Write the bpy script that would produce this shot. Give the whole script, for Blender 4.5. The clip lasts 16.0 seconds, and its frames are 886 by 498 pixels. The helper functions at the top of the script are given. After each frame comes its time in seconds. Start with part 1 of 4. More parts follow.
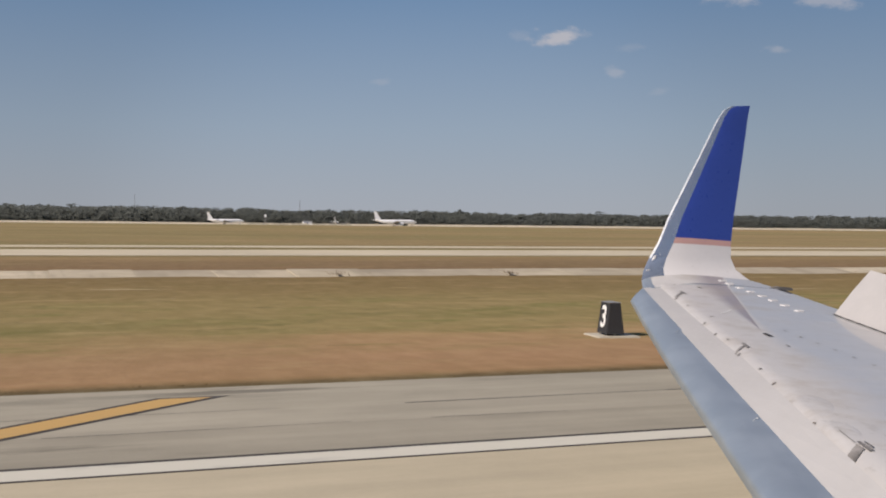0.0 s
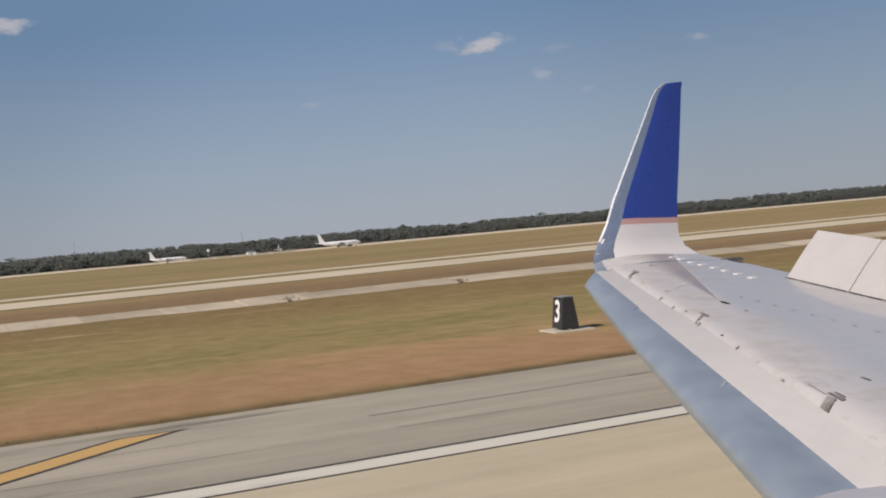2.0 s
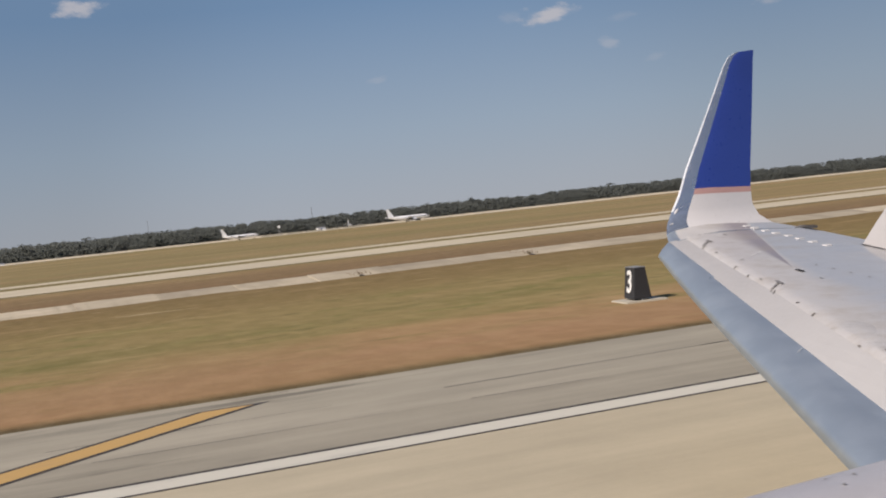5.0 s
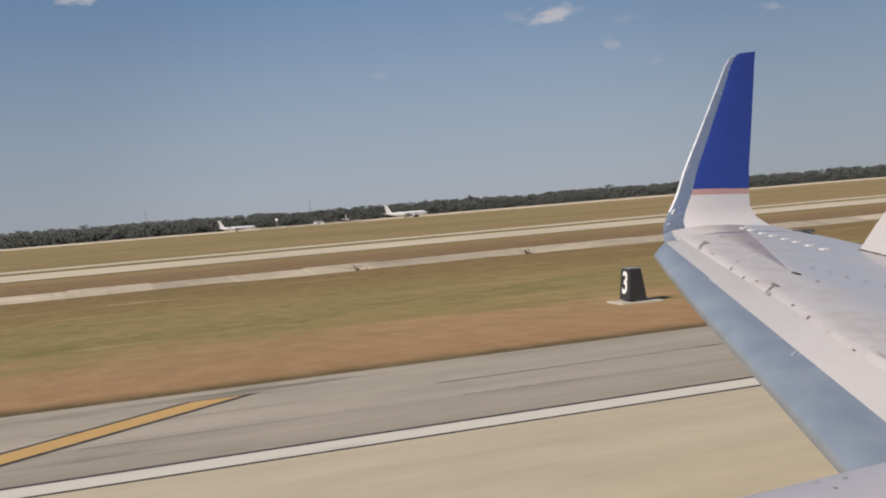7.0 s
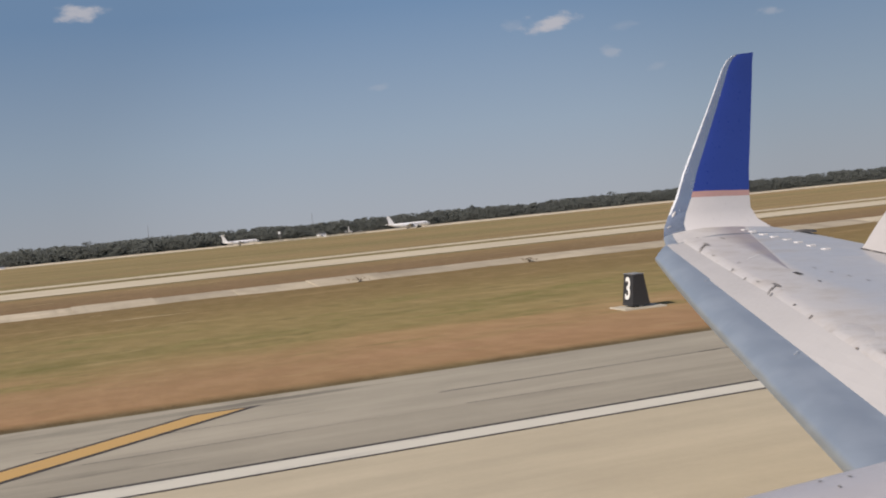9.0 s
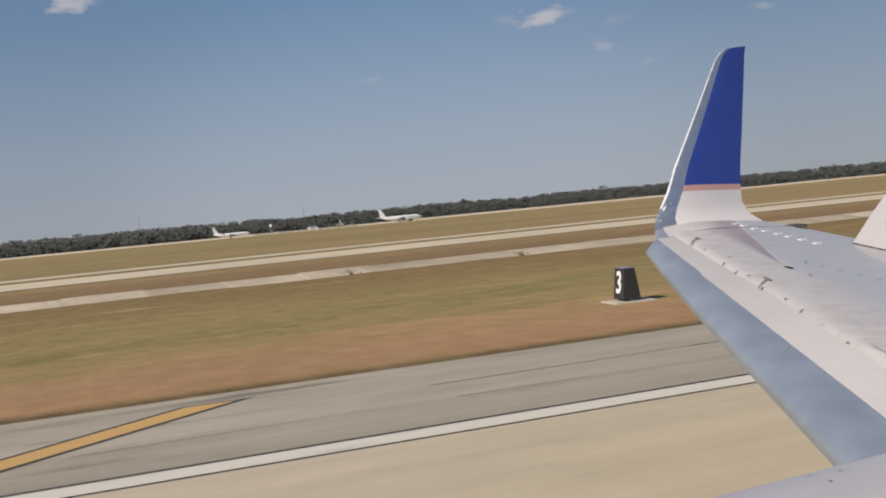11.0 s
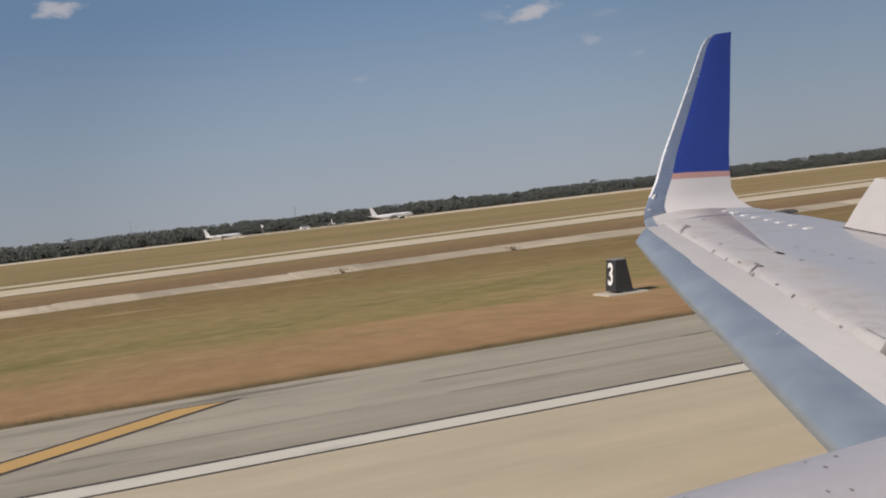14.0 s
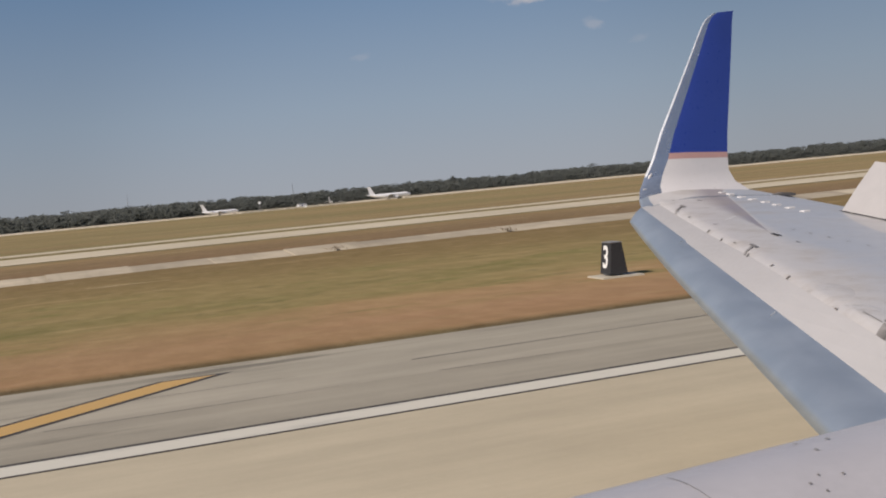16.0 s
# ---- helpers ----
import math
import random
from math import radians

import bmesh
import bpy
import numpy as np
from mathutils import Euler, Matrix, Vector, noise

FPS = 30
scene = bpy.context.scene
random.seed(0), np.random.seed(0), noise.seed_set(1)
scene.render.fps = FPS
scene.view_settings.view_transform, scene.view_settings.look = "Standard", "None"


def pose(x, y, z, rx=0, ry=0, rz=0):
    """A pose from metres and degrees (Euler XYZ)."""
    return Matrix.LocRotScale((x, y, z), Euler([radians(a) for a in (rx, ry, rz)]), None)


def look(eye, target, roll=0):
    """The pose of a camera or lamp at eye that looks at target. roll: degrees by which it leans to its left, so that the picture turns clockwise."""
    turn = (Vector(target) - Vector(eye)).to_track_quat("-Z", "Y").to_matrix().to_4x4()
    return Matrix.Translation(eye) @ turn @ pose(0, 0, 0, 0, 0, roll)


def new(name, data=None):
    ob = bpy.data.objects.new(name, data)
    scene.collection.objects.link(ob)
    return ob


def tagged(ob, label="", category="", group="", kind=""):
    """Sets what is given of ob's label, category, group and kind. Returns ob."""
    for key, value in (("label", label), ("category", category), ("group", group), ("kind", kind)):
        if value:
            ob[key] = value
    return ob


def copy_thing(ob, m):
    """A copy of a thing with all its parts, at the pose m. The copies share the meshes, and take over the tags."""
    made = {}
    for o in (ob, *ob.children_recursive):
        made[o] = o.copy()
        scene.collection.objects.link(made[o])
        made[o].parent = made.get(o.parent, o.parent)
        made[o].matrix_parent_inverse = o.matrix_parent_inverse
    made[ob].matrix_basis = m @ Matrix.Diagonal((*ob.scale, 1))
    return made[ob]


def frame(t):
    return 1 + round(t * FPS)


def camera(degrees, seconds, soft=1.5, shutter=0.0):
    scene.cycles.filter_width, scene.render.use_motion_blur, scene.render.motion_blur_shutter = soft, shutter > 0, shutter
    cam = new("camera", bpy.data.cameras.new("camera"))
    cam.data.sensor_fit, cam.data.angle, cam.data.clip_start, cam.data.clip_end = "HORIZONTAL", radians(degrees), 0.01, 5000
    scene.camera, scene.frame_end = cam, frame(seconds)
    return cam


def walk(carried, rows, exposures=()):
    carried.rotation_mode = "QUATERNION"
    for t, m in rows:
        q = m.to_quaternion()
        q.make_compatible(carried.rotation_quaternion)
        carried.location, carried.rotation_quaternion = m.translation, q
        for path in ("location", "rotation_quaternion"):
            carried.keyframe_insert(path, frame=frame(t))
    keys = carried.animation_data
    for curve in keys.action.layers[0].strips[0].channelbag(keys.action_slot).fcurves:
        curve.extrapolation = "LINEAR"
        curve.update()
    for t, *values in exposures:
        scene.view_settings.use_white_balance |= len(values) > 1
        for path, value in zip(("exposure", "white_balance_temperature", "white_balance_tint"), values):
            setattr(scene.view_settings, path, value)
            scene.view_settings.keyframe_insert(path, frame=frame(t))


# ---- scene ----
EXPOSURE, SKY_STRENGTH, SUN_POWER = 0.0, 0.08, 4.9
CLOUD_R, CLOUD_G, CLOUD_B = 6.3, 6.4, 6.8
# summer haze over the horizon, a tenth of its radiance
HAZE_LOW, HAZE_MID, HAZE_HIGH = (0.442, 0.507, 0.588), (0.345, 0.462, 0.597), (0.192, 0.336, 0.545)
COWL_MARKS = ((3.815, 7.4, 0.03, 2.6), (3.795, -3.1, 0.03, 2.2), (3.963, 3.8, 0.03, 2.4), (3.611, -16.6, 0.02, 1.2), (3.529, -19.2, 0.022, 1.2), (3.723, -18.7, 0.022, 1.4),
              (3.565, -23.5, 0.02, 1.2), (3.045, -5.0, 0.008, 32.0))
# x runs aft along the runway, y outward over the wing, z up. The aircraft is held still on the runway.
cam = camera(2 * math.degrees(math.atan(784 / 2132.9)), 16.0, soft=2.0)
ROWS = (
    (0, -0.256, -0.206, 4.146, 21.929, -1.307, -0.671),
    (0.5, -0.388, -0.187, 4.011, 23.551, -0.741, -1.866),
    (1, -0.277, -0.059, 3.980, 24.278, -2.558, 0.925),
    (1.5, -0.352, -0.195, 4.026, 22.217, -2.248, 5.322),
    (2, -0.228, -0.024, 3.964, 24.516, -0.743, 5.112),
    (2.5, -0.141, 0.043, 3.950, 23.965, -2.039, 3.776),
    (3, -0.378, -0.195, 3.957, 21.947, -2.841, 3.160),
    (3.5, -0.409, -0.254, 3.971, 21.349, -1.893, 4.784),
    (4, -0.428, -0.240, 3.982, 21.557, -2.261, 4.459),
    (4.5, -0.430, -0.268, 3.989, 21.122, -1.686, 6.320),
    (7, -0.345, -0.158, 3.931, 21.254, -1.844, 4.622),
    (7.5, -0.385, -0.196, 3.949, 21.247, -1.674, 5.601),
    (8, -0.333, -0.157, 3.917, 21.014, -1.308, 5.547),
    (10.5, -0.238, -0.038, 3.864, 21.512, -1.500, 5.775),
    (11, -0.235, -0.037, 3.865, 21.528, -1.695, 5.420),
    (11.5, -0.209, -0.010, 3.856, 21.951, -1.900, 5.881),
    (12, -0.297, -0.092, 3.885, 22.065, -1.988, 5.412),
    (12.5, -0.292, -0.097, 3.878, 21.782, -1.649, 5.748),
    (13, -0.232, -0.019, 3.855, 21.988, -1.534, 5.362),
    (13.5, -0.255, -0.041, 3.863, 22.218, -1.681, 5.185),
    (14, -0.101, 0.123, 3.805, 21.871, -1.878, 6.672),
    (14.5, -0.108, 0.133, 3.796, 22.076, -1.833, 5.793),
    (15, -0.073, 0.174, 3.800, 22.083, -2.593, 6.761),
    (15.5, -0.050, 0.221, 3.759, 22.064, -2.337, 4.657),
    (16, 0.071, 0.350, 3.706, 21.927, -2.796, 5.347),
)


def aim(x, y, z, yaw, pitch, lean):
    a, b = radians(yaw), radians(pitch)
    eye = Vector((x, y, z))
    return look(eye, eye + Vector((math.sin(a) * math.cos(b), math.cos(a) * math.cos(b), math.sin(b))), -lean)


walk(cam, [(r[0], aim(*r[1:])) for r in ROWS], exposures=((0, EXPOSURE, 6850, 15.5), (11.2, EXPOSURE, 6850, 15.5), (12.2, EXPOSURE - 0.13, 6850, 14.5), (16, EXPOSURE - 0.11, 6850, 15.5)))
# ---- light ----
SUN_EL, SUN_AZ = 37.0, -108.0      # azimuth from +y towards +x
world = bpy.data.worlds.new("sky")
scene.world = world
world.use_nodes = True


class Nodes:
    """A short way to write node trees."""

    def __init__(self, tree):
        self.tree = tree

    def add(self, kind, **ins):
        n = self.tree.nodes.new(kind)
        for k, v in ins.items():
            sock = n.inputs[int(k[1:])] if k[0] == "i" and k[1:].isdigit() else n.inputs[k]
            self.put(sock, v)
        return n

    def put(self, sock, v):
        if isinstance(v, bpy.types.NodeSocket):
            self.tree.links.new(v, sock)
        elif isinstance(v, (tuple, list)) and len(v) == 3 and sock.type == "RGBA":
            sock.default_value = (*v, 1)
        else:
            sock.default_value = v

    def math(self, op, a, b=0.0, c=0.0, clamp=False):
        n = self.add("ShaderNodeMath", i0=a, i1=b, i2=c)
        n.operation, n.use_clamp = op, clamp
        return n.outputs[0]

    def dot(self, v, d):
        n = self.add("ShaderNodeVectorMath", i0=v, i1=d)
        n.operation = "DOT_PRODUCT"
        return n.outputs["Value"]

    def ramp01(self, v, lo, hi, to0=0.0, to1=1.0):
        n = self.add("ShaderNodeMapRange", i0=v, i1=lo, i2=hi, i3=to0, i4=to1)
        n.interpolation_type = "SMOOTHSTEP"
        return n.outputs[0]

    def noise(self, vec, scale, detail=4.0, rough=0.55, stretch=(1, 1, 1)):
        m = self.add("ShaderNodeMapping", Vector=vec, Scale=stretch)
        return self.add("ShaderNodeTexNoise", Vector=m.outputs[0], Scale=scale, Detail=detail, Roughness=rough).outputs["Fac"]

    def mix(self, f, a, b, blend="MIX"):
        n = self.add("ShaderNodeMix")
        n.data_type, n.blend_type = "RGBA", blend
        self.put(n.inputs[0], f)
        self.put(n.inputs[6], a)
        self.put(n.inputs[7], b)
        return n.outputs[2]

    def ramp(self, f, stops):
        n = self.add("ShaderNodeValToRGB", Fac=f)
        e = n.color_ramp.elements
        while len(e) < len(stops):
            e.new(0.5)
        for el, (pos, col) in zip(e, stops):
            el.position, el.color = pos, (*col, 1)
        return n.outputs[0]


wn = Nodes(world.node_tree)
world.node_tree.nodes.clear()
sky = wn.add("ShaderNodeTexSky")
sky.sky_type, sky.sun_disc = "NISHITA", False
sky.sun_elevation, sky.sun_rotation = radians(SUN_EL), radians(SUN_AZ)
sky.air_density, sky.dust_density, sky.ozone_density, sky.altitude = 1.0, 0.6, 4.0, 30.0
way = wn.add("ShaderNodeTexCoord").outputs["Generated"]
# small fair-weather clouds: azimuth, elevation, half width, half height, tilt, density
CLOUDS = ((27.4, 8.75, 1.4, 0.46, 7, 0.75), (25.5, 8.75, 0.5, 0.25, 0, 0.14), (35.6, 10.55, 2.1, 0.55, 2, 0.55), (39.2, 10.05, 1.7, 0.45, -4, 0.42), (43.3, 9.95, 1.3, 0.5, 0, 0.5),
          (29.95, 7.0, 0.5, 0.3, 0, 0.28), (37.3, 8.0, 0.6, 0.24, 0, 0.28), (30.5, 8.2, 0.8, 0.22, 4, 0.12),
          (5.45, 10.85, 1.15, 0.42, 5, 0.7), (18.9, 6.55, 0.5, 0.18, 0, 0.15), (32.0, 6.15, 0.6, 0.2, 6, 0.12))
fuzz = wn.noise(way, 42.0, 6.0, 0.62, (1, 1, 2.2))
cover = None
for az, el, half_w, half_h, tilt, dense in CLOUDS:
    a, b, c = radians(az), radians(el), radians(tilt)
    d = Vector((math.sin(a) * math.cos(b), math.cos(a) * math.cos(b), math.sin(b)))
    side = Vector((math.cos(a), -math.sin(a), 0))
    up = side.cross(d)
    u = (side * math.cos(c) + up * math.sin(c)) / radians(half_w)
    v = (up * math.cos(c) - side * math.sin(c)) / radians(half_h)
    p, q = wn.dot(way, tuple(u)), wn.dot(way, tuple(v))
    r2 = wn.math("ADD", wn.math("MULTIPLY", p, p), wn.math("MULTIPLY", q, q))
    front = wn.math("GREATER_THAN", wn.dot(way, tuple(d)), 0.9)
    r = wn.math("ADD", wn.math("SQRT", r2), wn.math("MULTIPLY", wn.math("SUBTRACT", fuzz, 0.5), 3.2))
    m = wn.math("MULTIPLY", wn.math("MULTIPLY", wn.ramp01(r, 1.1, 0.1), front), dense)
    cover = m if cover is None else wn.math("MAXIMUM", cover, m)
height = wn.dot(way, (0, 0, 1))
haze = wn.ramp(wn.math("DIVIDE", height, 0.3), [(0.0, HAZE_LOW), (0.25, HAZE_MID), (0.6, HAZE_HIGH)])
haze = wn.mix(1.0, haze, (10.0, 10.0, 10.0), "MULTIPLY")
# a vignette put into the sky colour: haze dims either side of azimuth 21
side_falloff = wn.ramp01(wn.dot(way, (math.sin(radians(21)), math.cos(radians(21)), 0)), 0.955, 0.995, 0.87, 1.0)
haze = wn.mix(1.0, haze, wn.add("ShaderNodeCombineXYZ", X=side_falloff, Y=side_falloff, Z=side_falloff).outputs[0], "MULTIPLY")
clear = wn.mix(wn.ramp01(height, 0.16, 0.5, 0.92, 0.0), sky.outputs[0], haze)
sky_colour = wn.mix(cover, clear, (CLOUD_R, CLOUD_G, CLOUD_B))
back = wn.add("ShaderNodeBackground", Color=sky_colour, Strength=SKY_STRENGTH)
wn.tree.links.new(back.outputs[0], wn.add("ShaderNodeOutputWorld").inputs[0])

sun = new("sun", bpy.data.lights.new("sun", "SUN"))
sun.data.energy, sun.data.angle, sun.data.color = SUN_POWER, radians(0.6), (1.0, 0.94, 0.85)
e, a = radians(SUN_EL), radians(SUN_AZ)
sun.matrix_world = look((0, 0, 60), Vector((0, 0, 60)) - Vector((math.sin(a) * math.cos(e), math.cos(a) * math.cos(e), math.sin(e))))

# ---- materials ----
def material(name):
    m = bpy.data.materials.new(name)
    m.use_nodes = True
    n = Nodes(m.node_tree)
    b = m.node_tree.nodes["Principled BSDF"]
    return m, n, b, n.add("ShaderNodeNewGeometry").outputs["Position"]


def bump(n, b, height, strength, distance):
    k = n.add("ShaderNodeBump", Strength=strength, Distance=distance, Height=height)
    n.put(b.inputs["Normal"], k.outputs[0])


def painted(name, colour, rough=0.4, dirt=0.12, metal=0.0, grain=3.0, streak=(1, 1, 1), coat=0.0):
    m, n, b, pos = material(name)
    big = n.noise(pos, grain * 0.25, 4, 0.6, streak)
    small = n.noise(pos, grain * 6, 3, 0.6, streak)
    f = n.ramp01(n.math("ADD", n.math("MULTIPLY", big, 0.7), n.math("MULTIPLY", small, 0.3)), 0.35, 0.7)
    dark = tuple(c * (1 - 2 * dirt) for c in colour)
    n.put(b.inputs["Base Color"], n.mix(f, dark, colour))
    n.put(b.inputs["Roughness"], n.ramp01(small, 0.3, 0.7, rough * 0.85, min(1, rough * 1.2)))
    b.inputs["Metallic"].default_value = metal
    b.inputs["Coat Weight"].default_value = coat
    return m


def paved(name, colour, spread, streaks, stain, rough=0.9, smear=0.0, vary=0.0):
    """Concrete or asphalt: grain, broad weathering, wear drawn out along the traffic."""
    m, n, b, pos = material(name)
    fine = n.noise(pos, 9.0, 6, 0.7)
    wide = n.noise(pos, 0.10, 5, 0.6, (0.5, 1, 1))
    lane = n.noise(pos, 0.7, 5, 0.6, (0.12, 1, 1))
    mid = n.noise(pos, 0.55, 5, 0.65)
    v = n.math("ADD", n.math("MULTIPLY", wide, 0.45), n.math("MULTIPLY", lane, streaks))
    v = n.math("ADD", v, n.math("MULTIPLY", fine, 0.12))
    v = n.math("ADD", v, n.math("MULTIPLY", mid, 0.22))
    total = 0.45 + streaks + 0.34
    f = n.ramp01(n.math("DIVIDE", v, total), 0.36, 0.64)
    lo, hi = tuple(c * (1 - spread) for c in colour), tuple(min(1, c * (1 + spread)) for c in colour)
    col = n.mix(f, lo, hi)
    s = n.math("MULTIPLY", n.ramp01(n.noise(pos, 0.14, 5, 0.6, (0.45, 1, 1)), 0.56, 0.72), stain)
    col = n.mix(s, col, tuple(c * 0.4 for c in colour))
    if smear:                                            # tar and rubber dragged along the pavement
        drag = n.math("MULTIPLY", n.ramp01(n.noise(pos, 0.55, 7, 0.72, (0.13, 1, 1)), 0.51, 0.63), n.ramp01(n.noise(pos, 0.09, 3, 0.5, (0.5, 1, 1)), 0.44, 0.56))
        col = n.mix(n.math("MULTIPLY", drag, smear), col, tuple(c * 0.3 for c in colour))
    if vary:
        run = n.ramp01(n.noise(pos, 0.55, 5, 0.66, (1.0, 0.12, 0.12)), 0.47, 0.66)          # stains run down the slope
        col = n.mix(n.math("MULTIPLY", run, 0.45), col, tuple(c * 0.55 for c in colour))
        r = n.add("ShaderNodeObjectInfo").outputs["Random"]
        col = n.mix(n.math("MULTIPLY", r, vary), col, tuple(c * 0.5 for c in colour))
    n.put(b.inputs["Base Color"], col)
    b.inputs["Roughness"].default_value = rough
    b.inputs["Specular IOR Level"].default_value = 0.25
    bump(n, b, n.noise(pos, 30.0, 4, 0.7), 0.25, 0.01)
    return m


def marking(name, colour, wear):
    """Runway paint, worn through in places."""
    m, n, b, pos = material(name)
    f = n.math("MULTIPLY", n.ramp01(n.noise(pos, 1.6, 6, 0.7, (0.3, 1, 1)), 0.52, 0.75), wear)
    col = n.mix(f, colour, tuple(0.35 * c + 0.12 for c in colour))
    n.put(b.inputs["Base Color"], col)
    b.inputs["Roughness"].default_value = 0.8
    return m


def grass_ground():
    """Dry airfield grass: bands that follow the mowing and the drains, patches, tufts."""
    m, n, b, pos = material("dry_airfield_grass")
    xyz = n.add("ShaderNodeSeparateXYZ", Vector=pos)
    y = xyz.outputs[1]
    wob = n.math("MULTIPLY", n.math("SUBTRACT", n.noise(pos, 0.06, 4, 0.6, (0.5, 1, 1)), 0.5), 18.0)
    wob2 = n.math("MULTIPLY", n.math("SUBTRACT", n.noise(pos, 0.35, 4, 0.6, (0.8, 1, 1)), 0.5), 7.0)
    yy = n.math("ADD", y, n.math("MULTIPLY", n.math("ADD", wob, wob2), n.ramp01(y, 30.0, 42.0, 0.015, 1.0)))
    near = n.ramp(n.math("DIVIDE", yy, 140.0), [
        (0.212, (0.09, 0.066, 0.038)), (0.2136, (0.22, 0.14, 0.07)), (0.218, (0.355, 0.206, 0.111)), (0.245, (0.364, 0.216, 0.12)), (0.285, (0.335, 0.22, 0.108)),
        (0.315, (0.275, 0.21, 0.09)), (0.37, (0.262, 0.198, 0.086)), (0.42, (0.25, 0.188, 0.08)), (0.48, (0.218, 0.155, 0.066)), (0.57, (0.20, 0.138, 0.06)),
        (0.68, (0.20, 0.128, 0.068)), (0.82, (0.225, 0.15, 0.08)), (0.93, (0.29, 0.20, 0.10))])
    far = n.ramp(n.math("DIVIDE", yy, 1000.0), [
        (0.13, (0.29, 0.20, 0.10)), (0.2, (0.31, 0.222, 0.112)), (0.35, (0.315, 0.225, 0.112)), (0.7, (0.335, 0.235, 0.118)), (1.0, (0.28, 0.2, 0.1))])
    mown = n.ramp01(n.noise(pos, 0.006, 4, 0.6, (0.5, 1.6, 1)), 0.38, 0.58)
    far = n.mix(n.math("MULTIPLY", mown, 0.85), far, (0.218, 0.186, 0.08))
    col = n.mix(n.ramp01(y, 125, 135), near, far)
    beyond = n.ramp01(y, 93, 99)
    for grain, along, lo, hi, amount, tone in ((0.32, 0.07, 0.57, 0.63, 0.55, (0.13, 0.088, 0.045)), (0.36, 0.10, 0.62, 0.68, 0.7, (0.47, 0.37, 0.22)),
                                               (0.045, 0.22, 0.56, 0.62, 0.45, (0.16, 0.125, 0.055)), (0.055, 0.16, 0.60, 0.66, 0.55, (0.46, 0.35, 0.19))):
        lines = n.ramp01(n.noise(pos, grain, 5, 0.66, (along, 1, 1)), lo, hi)
        reach = n.ramp01(y, 330, 150) if grain > 0.1 else n.ramp01(y, 150, 230)
        col = n.mix(n.math("MULTIPLY", n.math("MULTIPLY", lines, n.math("MULTIPLY", beyond, reach)), amount), col, tone)
    turf = n.math("MULTIPLY", n.ramp01(n.noise(pos, 0.045, 4, 0.6, (0.6, 1, 1)), 0.40, 0.62), n.ramp01(y, 48, 36, 0.0, 0.28))
    col = n.mix(turf, col, (0.225, 0.165, 0.075))
    dash = n.noise(pos, 0.9, 5, 0.7, (0.16, 1.0, 1))
    strip_on = n.math("MULTIPLY", n.ramp01(y, 33, 40), n.ramp01(y, 84, 78))
    col = n.mix(n.math("MULTIPLY", n.math("MULTIPLY", n.ramp01(dash, 0.635, 0.68), strip_on), 0.6), col, (0.44, 0.34, 0.18))
    col = n.mix(n.math("MULTIPLY", n.math("MULTIPLY", n.ramp01(dash, 0.365, 0.32), strip_on), 0.5), col, (0.10, 0.085, 0.038))
    tuft = n.noise(pos, 1.1, 5, 0.62, (0.9, 0.5, 1))
    patch = n.noise(pos, 0.2, 5, 0.62, (0.6, 0.6, 1))
    broad = n.noise(pos, 0.035, 4, 0.6, (0.8, 1, 1))
    streak = n.noise(pos, 0.35, 5, 0.62, (0.3, 1, 1))
    col = n.mix(n.math("MULTIPLY", n.ramp01(patch, 0.52, 0.74), 0.34), col, (0.165, 0.145, 0.05))
    clump = n.noise(pos, 0.3, 6, 0.68, (0.4, 0.8, 1))
    belt = n.math("MULTIPLY", n.ramp01(y, 34, 40), n.ramp01(y, 66, 54))
    col = n.mix(n.math("MULTIPLY", n.math("MULTIPLY", n.ramp01(clump, 0.51, 0.66), belt), 0.66), col, (0.15, 0.158, 0.044))
    crisp = n.noise(pos, 0.8, 6, 0.68, (0.32, 0.55, 1))
    where = n.math("MULTIPLY", n.ramp01(yy, 41, 44), n.ramp01(yy, 90, 47, 0.12, 1.0))
    col = n.mix(n.math("MULTIPLY", n.math("MULTIPLY", n.ramp01(crisp, 0.57, 0.63), where), 0.45), col, (0.115, 0.105, 0.04))
    verge = n.math("MULTIPLY", n.ramp01(yy, 40, 45), n.ramp01(yy, 54, 48))
    col = n.mix(n.math("MULTIPLY", n.math("MULTIPLY", n.ramp01(n.noise(pos, 0.13, 5, 0.6, (0.4, 0.8, 1)), 0.44, 0.6), verge), 0.55), col, (0.15, 0.142, 0.045))
    col = n.mix(n.math("MULTIPLY", n.ramp01(broad, 0.45, 0.65), 0.2), col, (0.17, 0.125, 0.055))
    soil = n.noise(pos, 0.3, 5, 0.62, (0.05, 1, 1))
    col = n.mix(n.math("MULTIPLY", n.ramp01(soil, 0.5, 0.68), n.math("MULTIPLY", n.ramp01(y, 92, 98, 0, 0.6), n.ramp01(y, 900, 200))), col, (0.15, 0.095, 0.052))
    col = n.mix(n.math("MULTIPLY", n.ramp01(streak, 0.54, 0.70), 0.5), col, (0.38, 0.275, 0.14))
    bare = n.math("MULTIPLY", n.ramp01(n.noise(pos, 0.22, 6, 0.66, (0.22, 1, 1)), 0.63, 0.68), n.ramp01(y, 44, 52, 0, 0.75))
    col = n.mix(bare, col, (0.46, 0.37, 0.23))
    col = n.mix(n.ramp01(tuft, 0.35, 0.7), n.mix(0.13, col, (0.06, 0.048, 0.018)), n.mix(0.07, col, (0.55, 0.43, 0.25)))
    n.put(b.inputs["Base Color"], col)
    b.inputs["Roughness"].default_value = 0.95
    b.inputs["Specular IOR Level"].default_value = 0.1
    bump(n, b, n.noise(pos, 3.0, 5, 0.65), 0.5, 0.06)
    return m


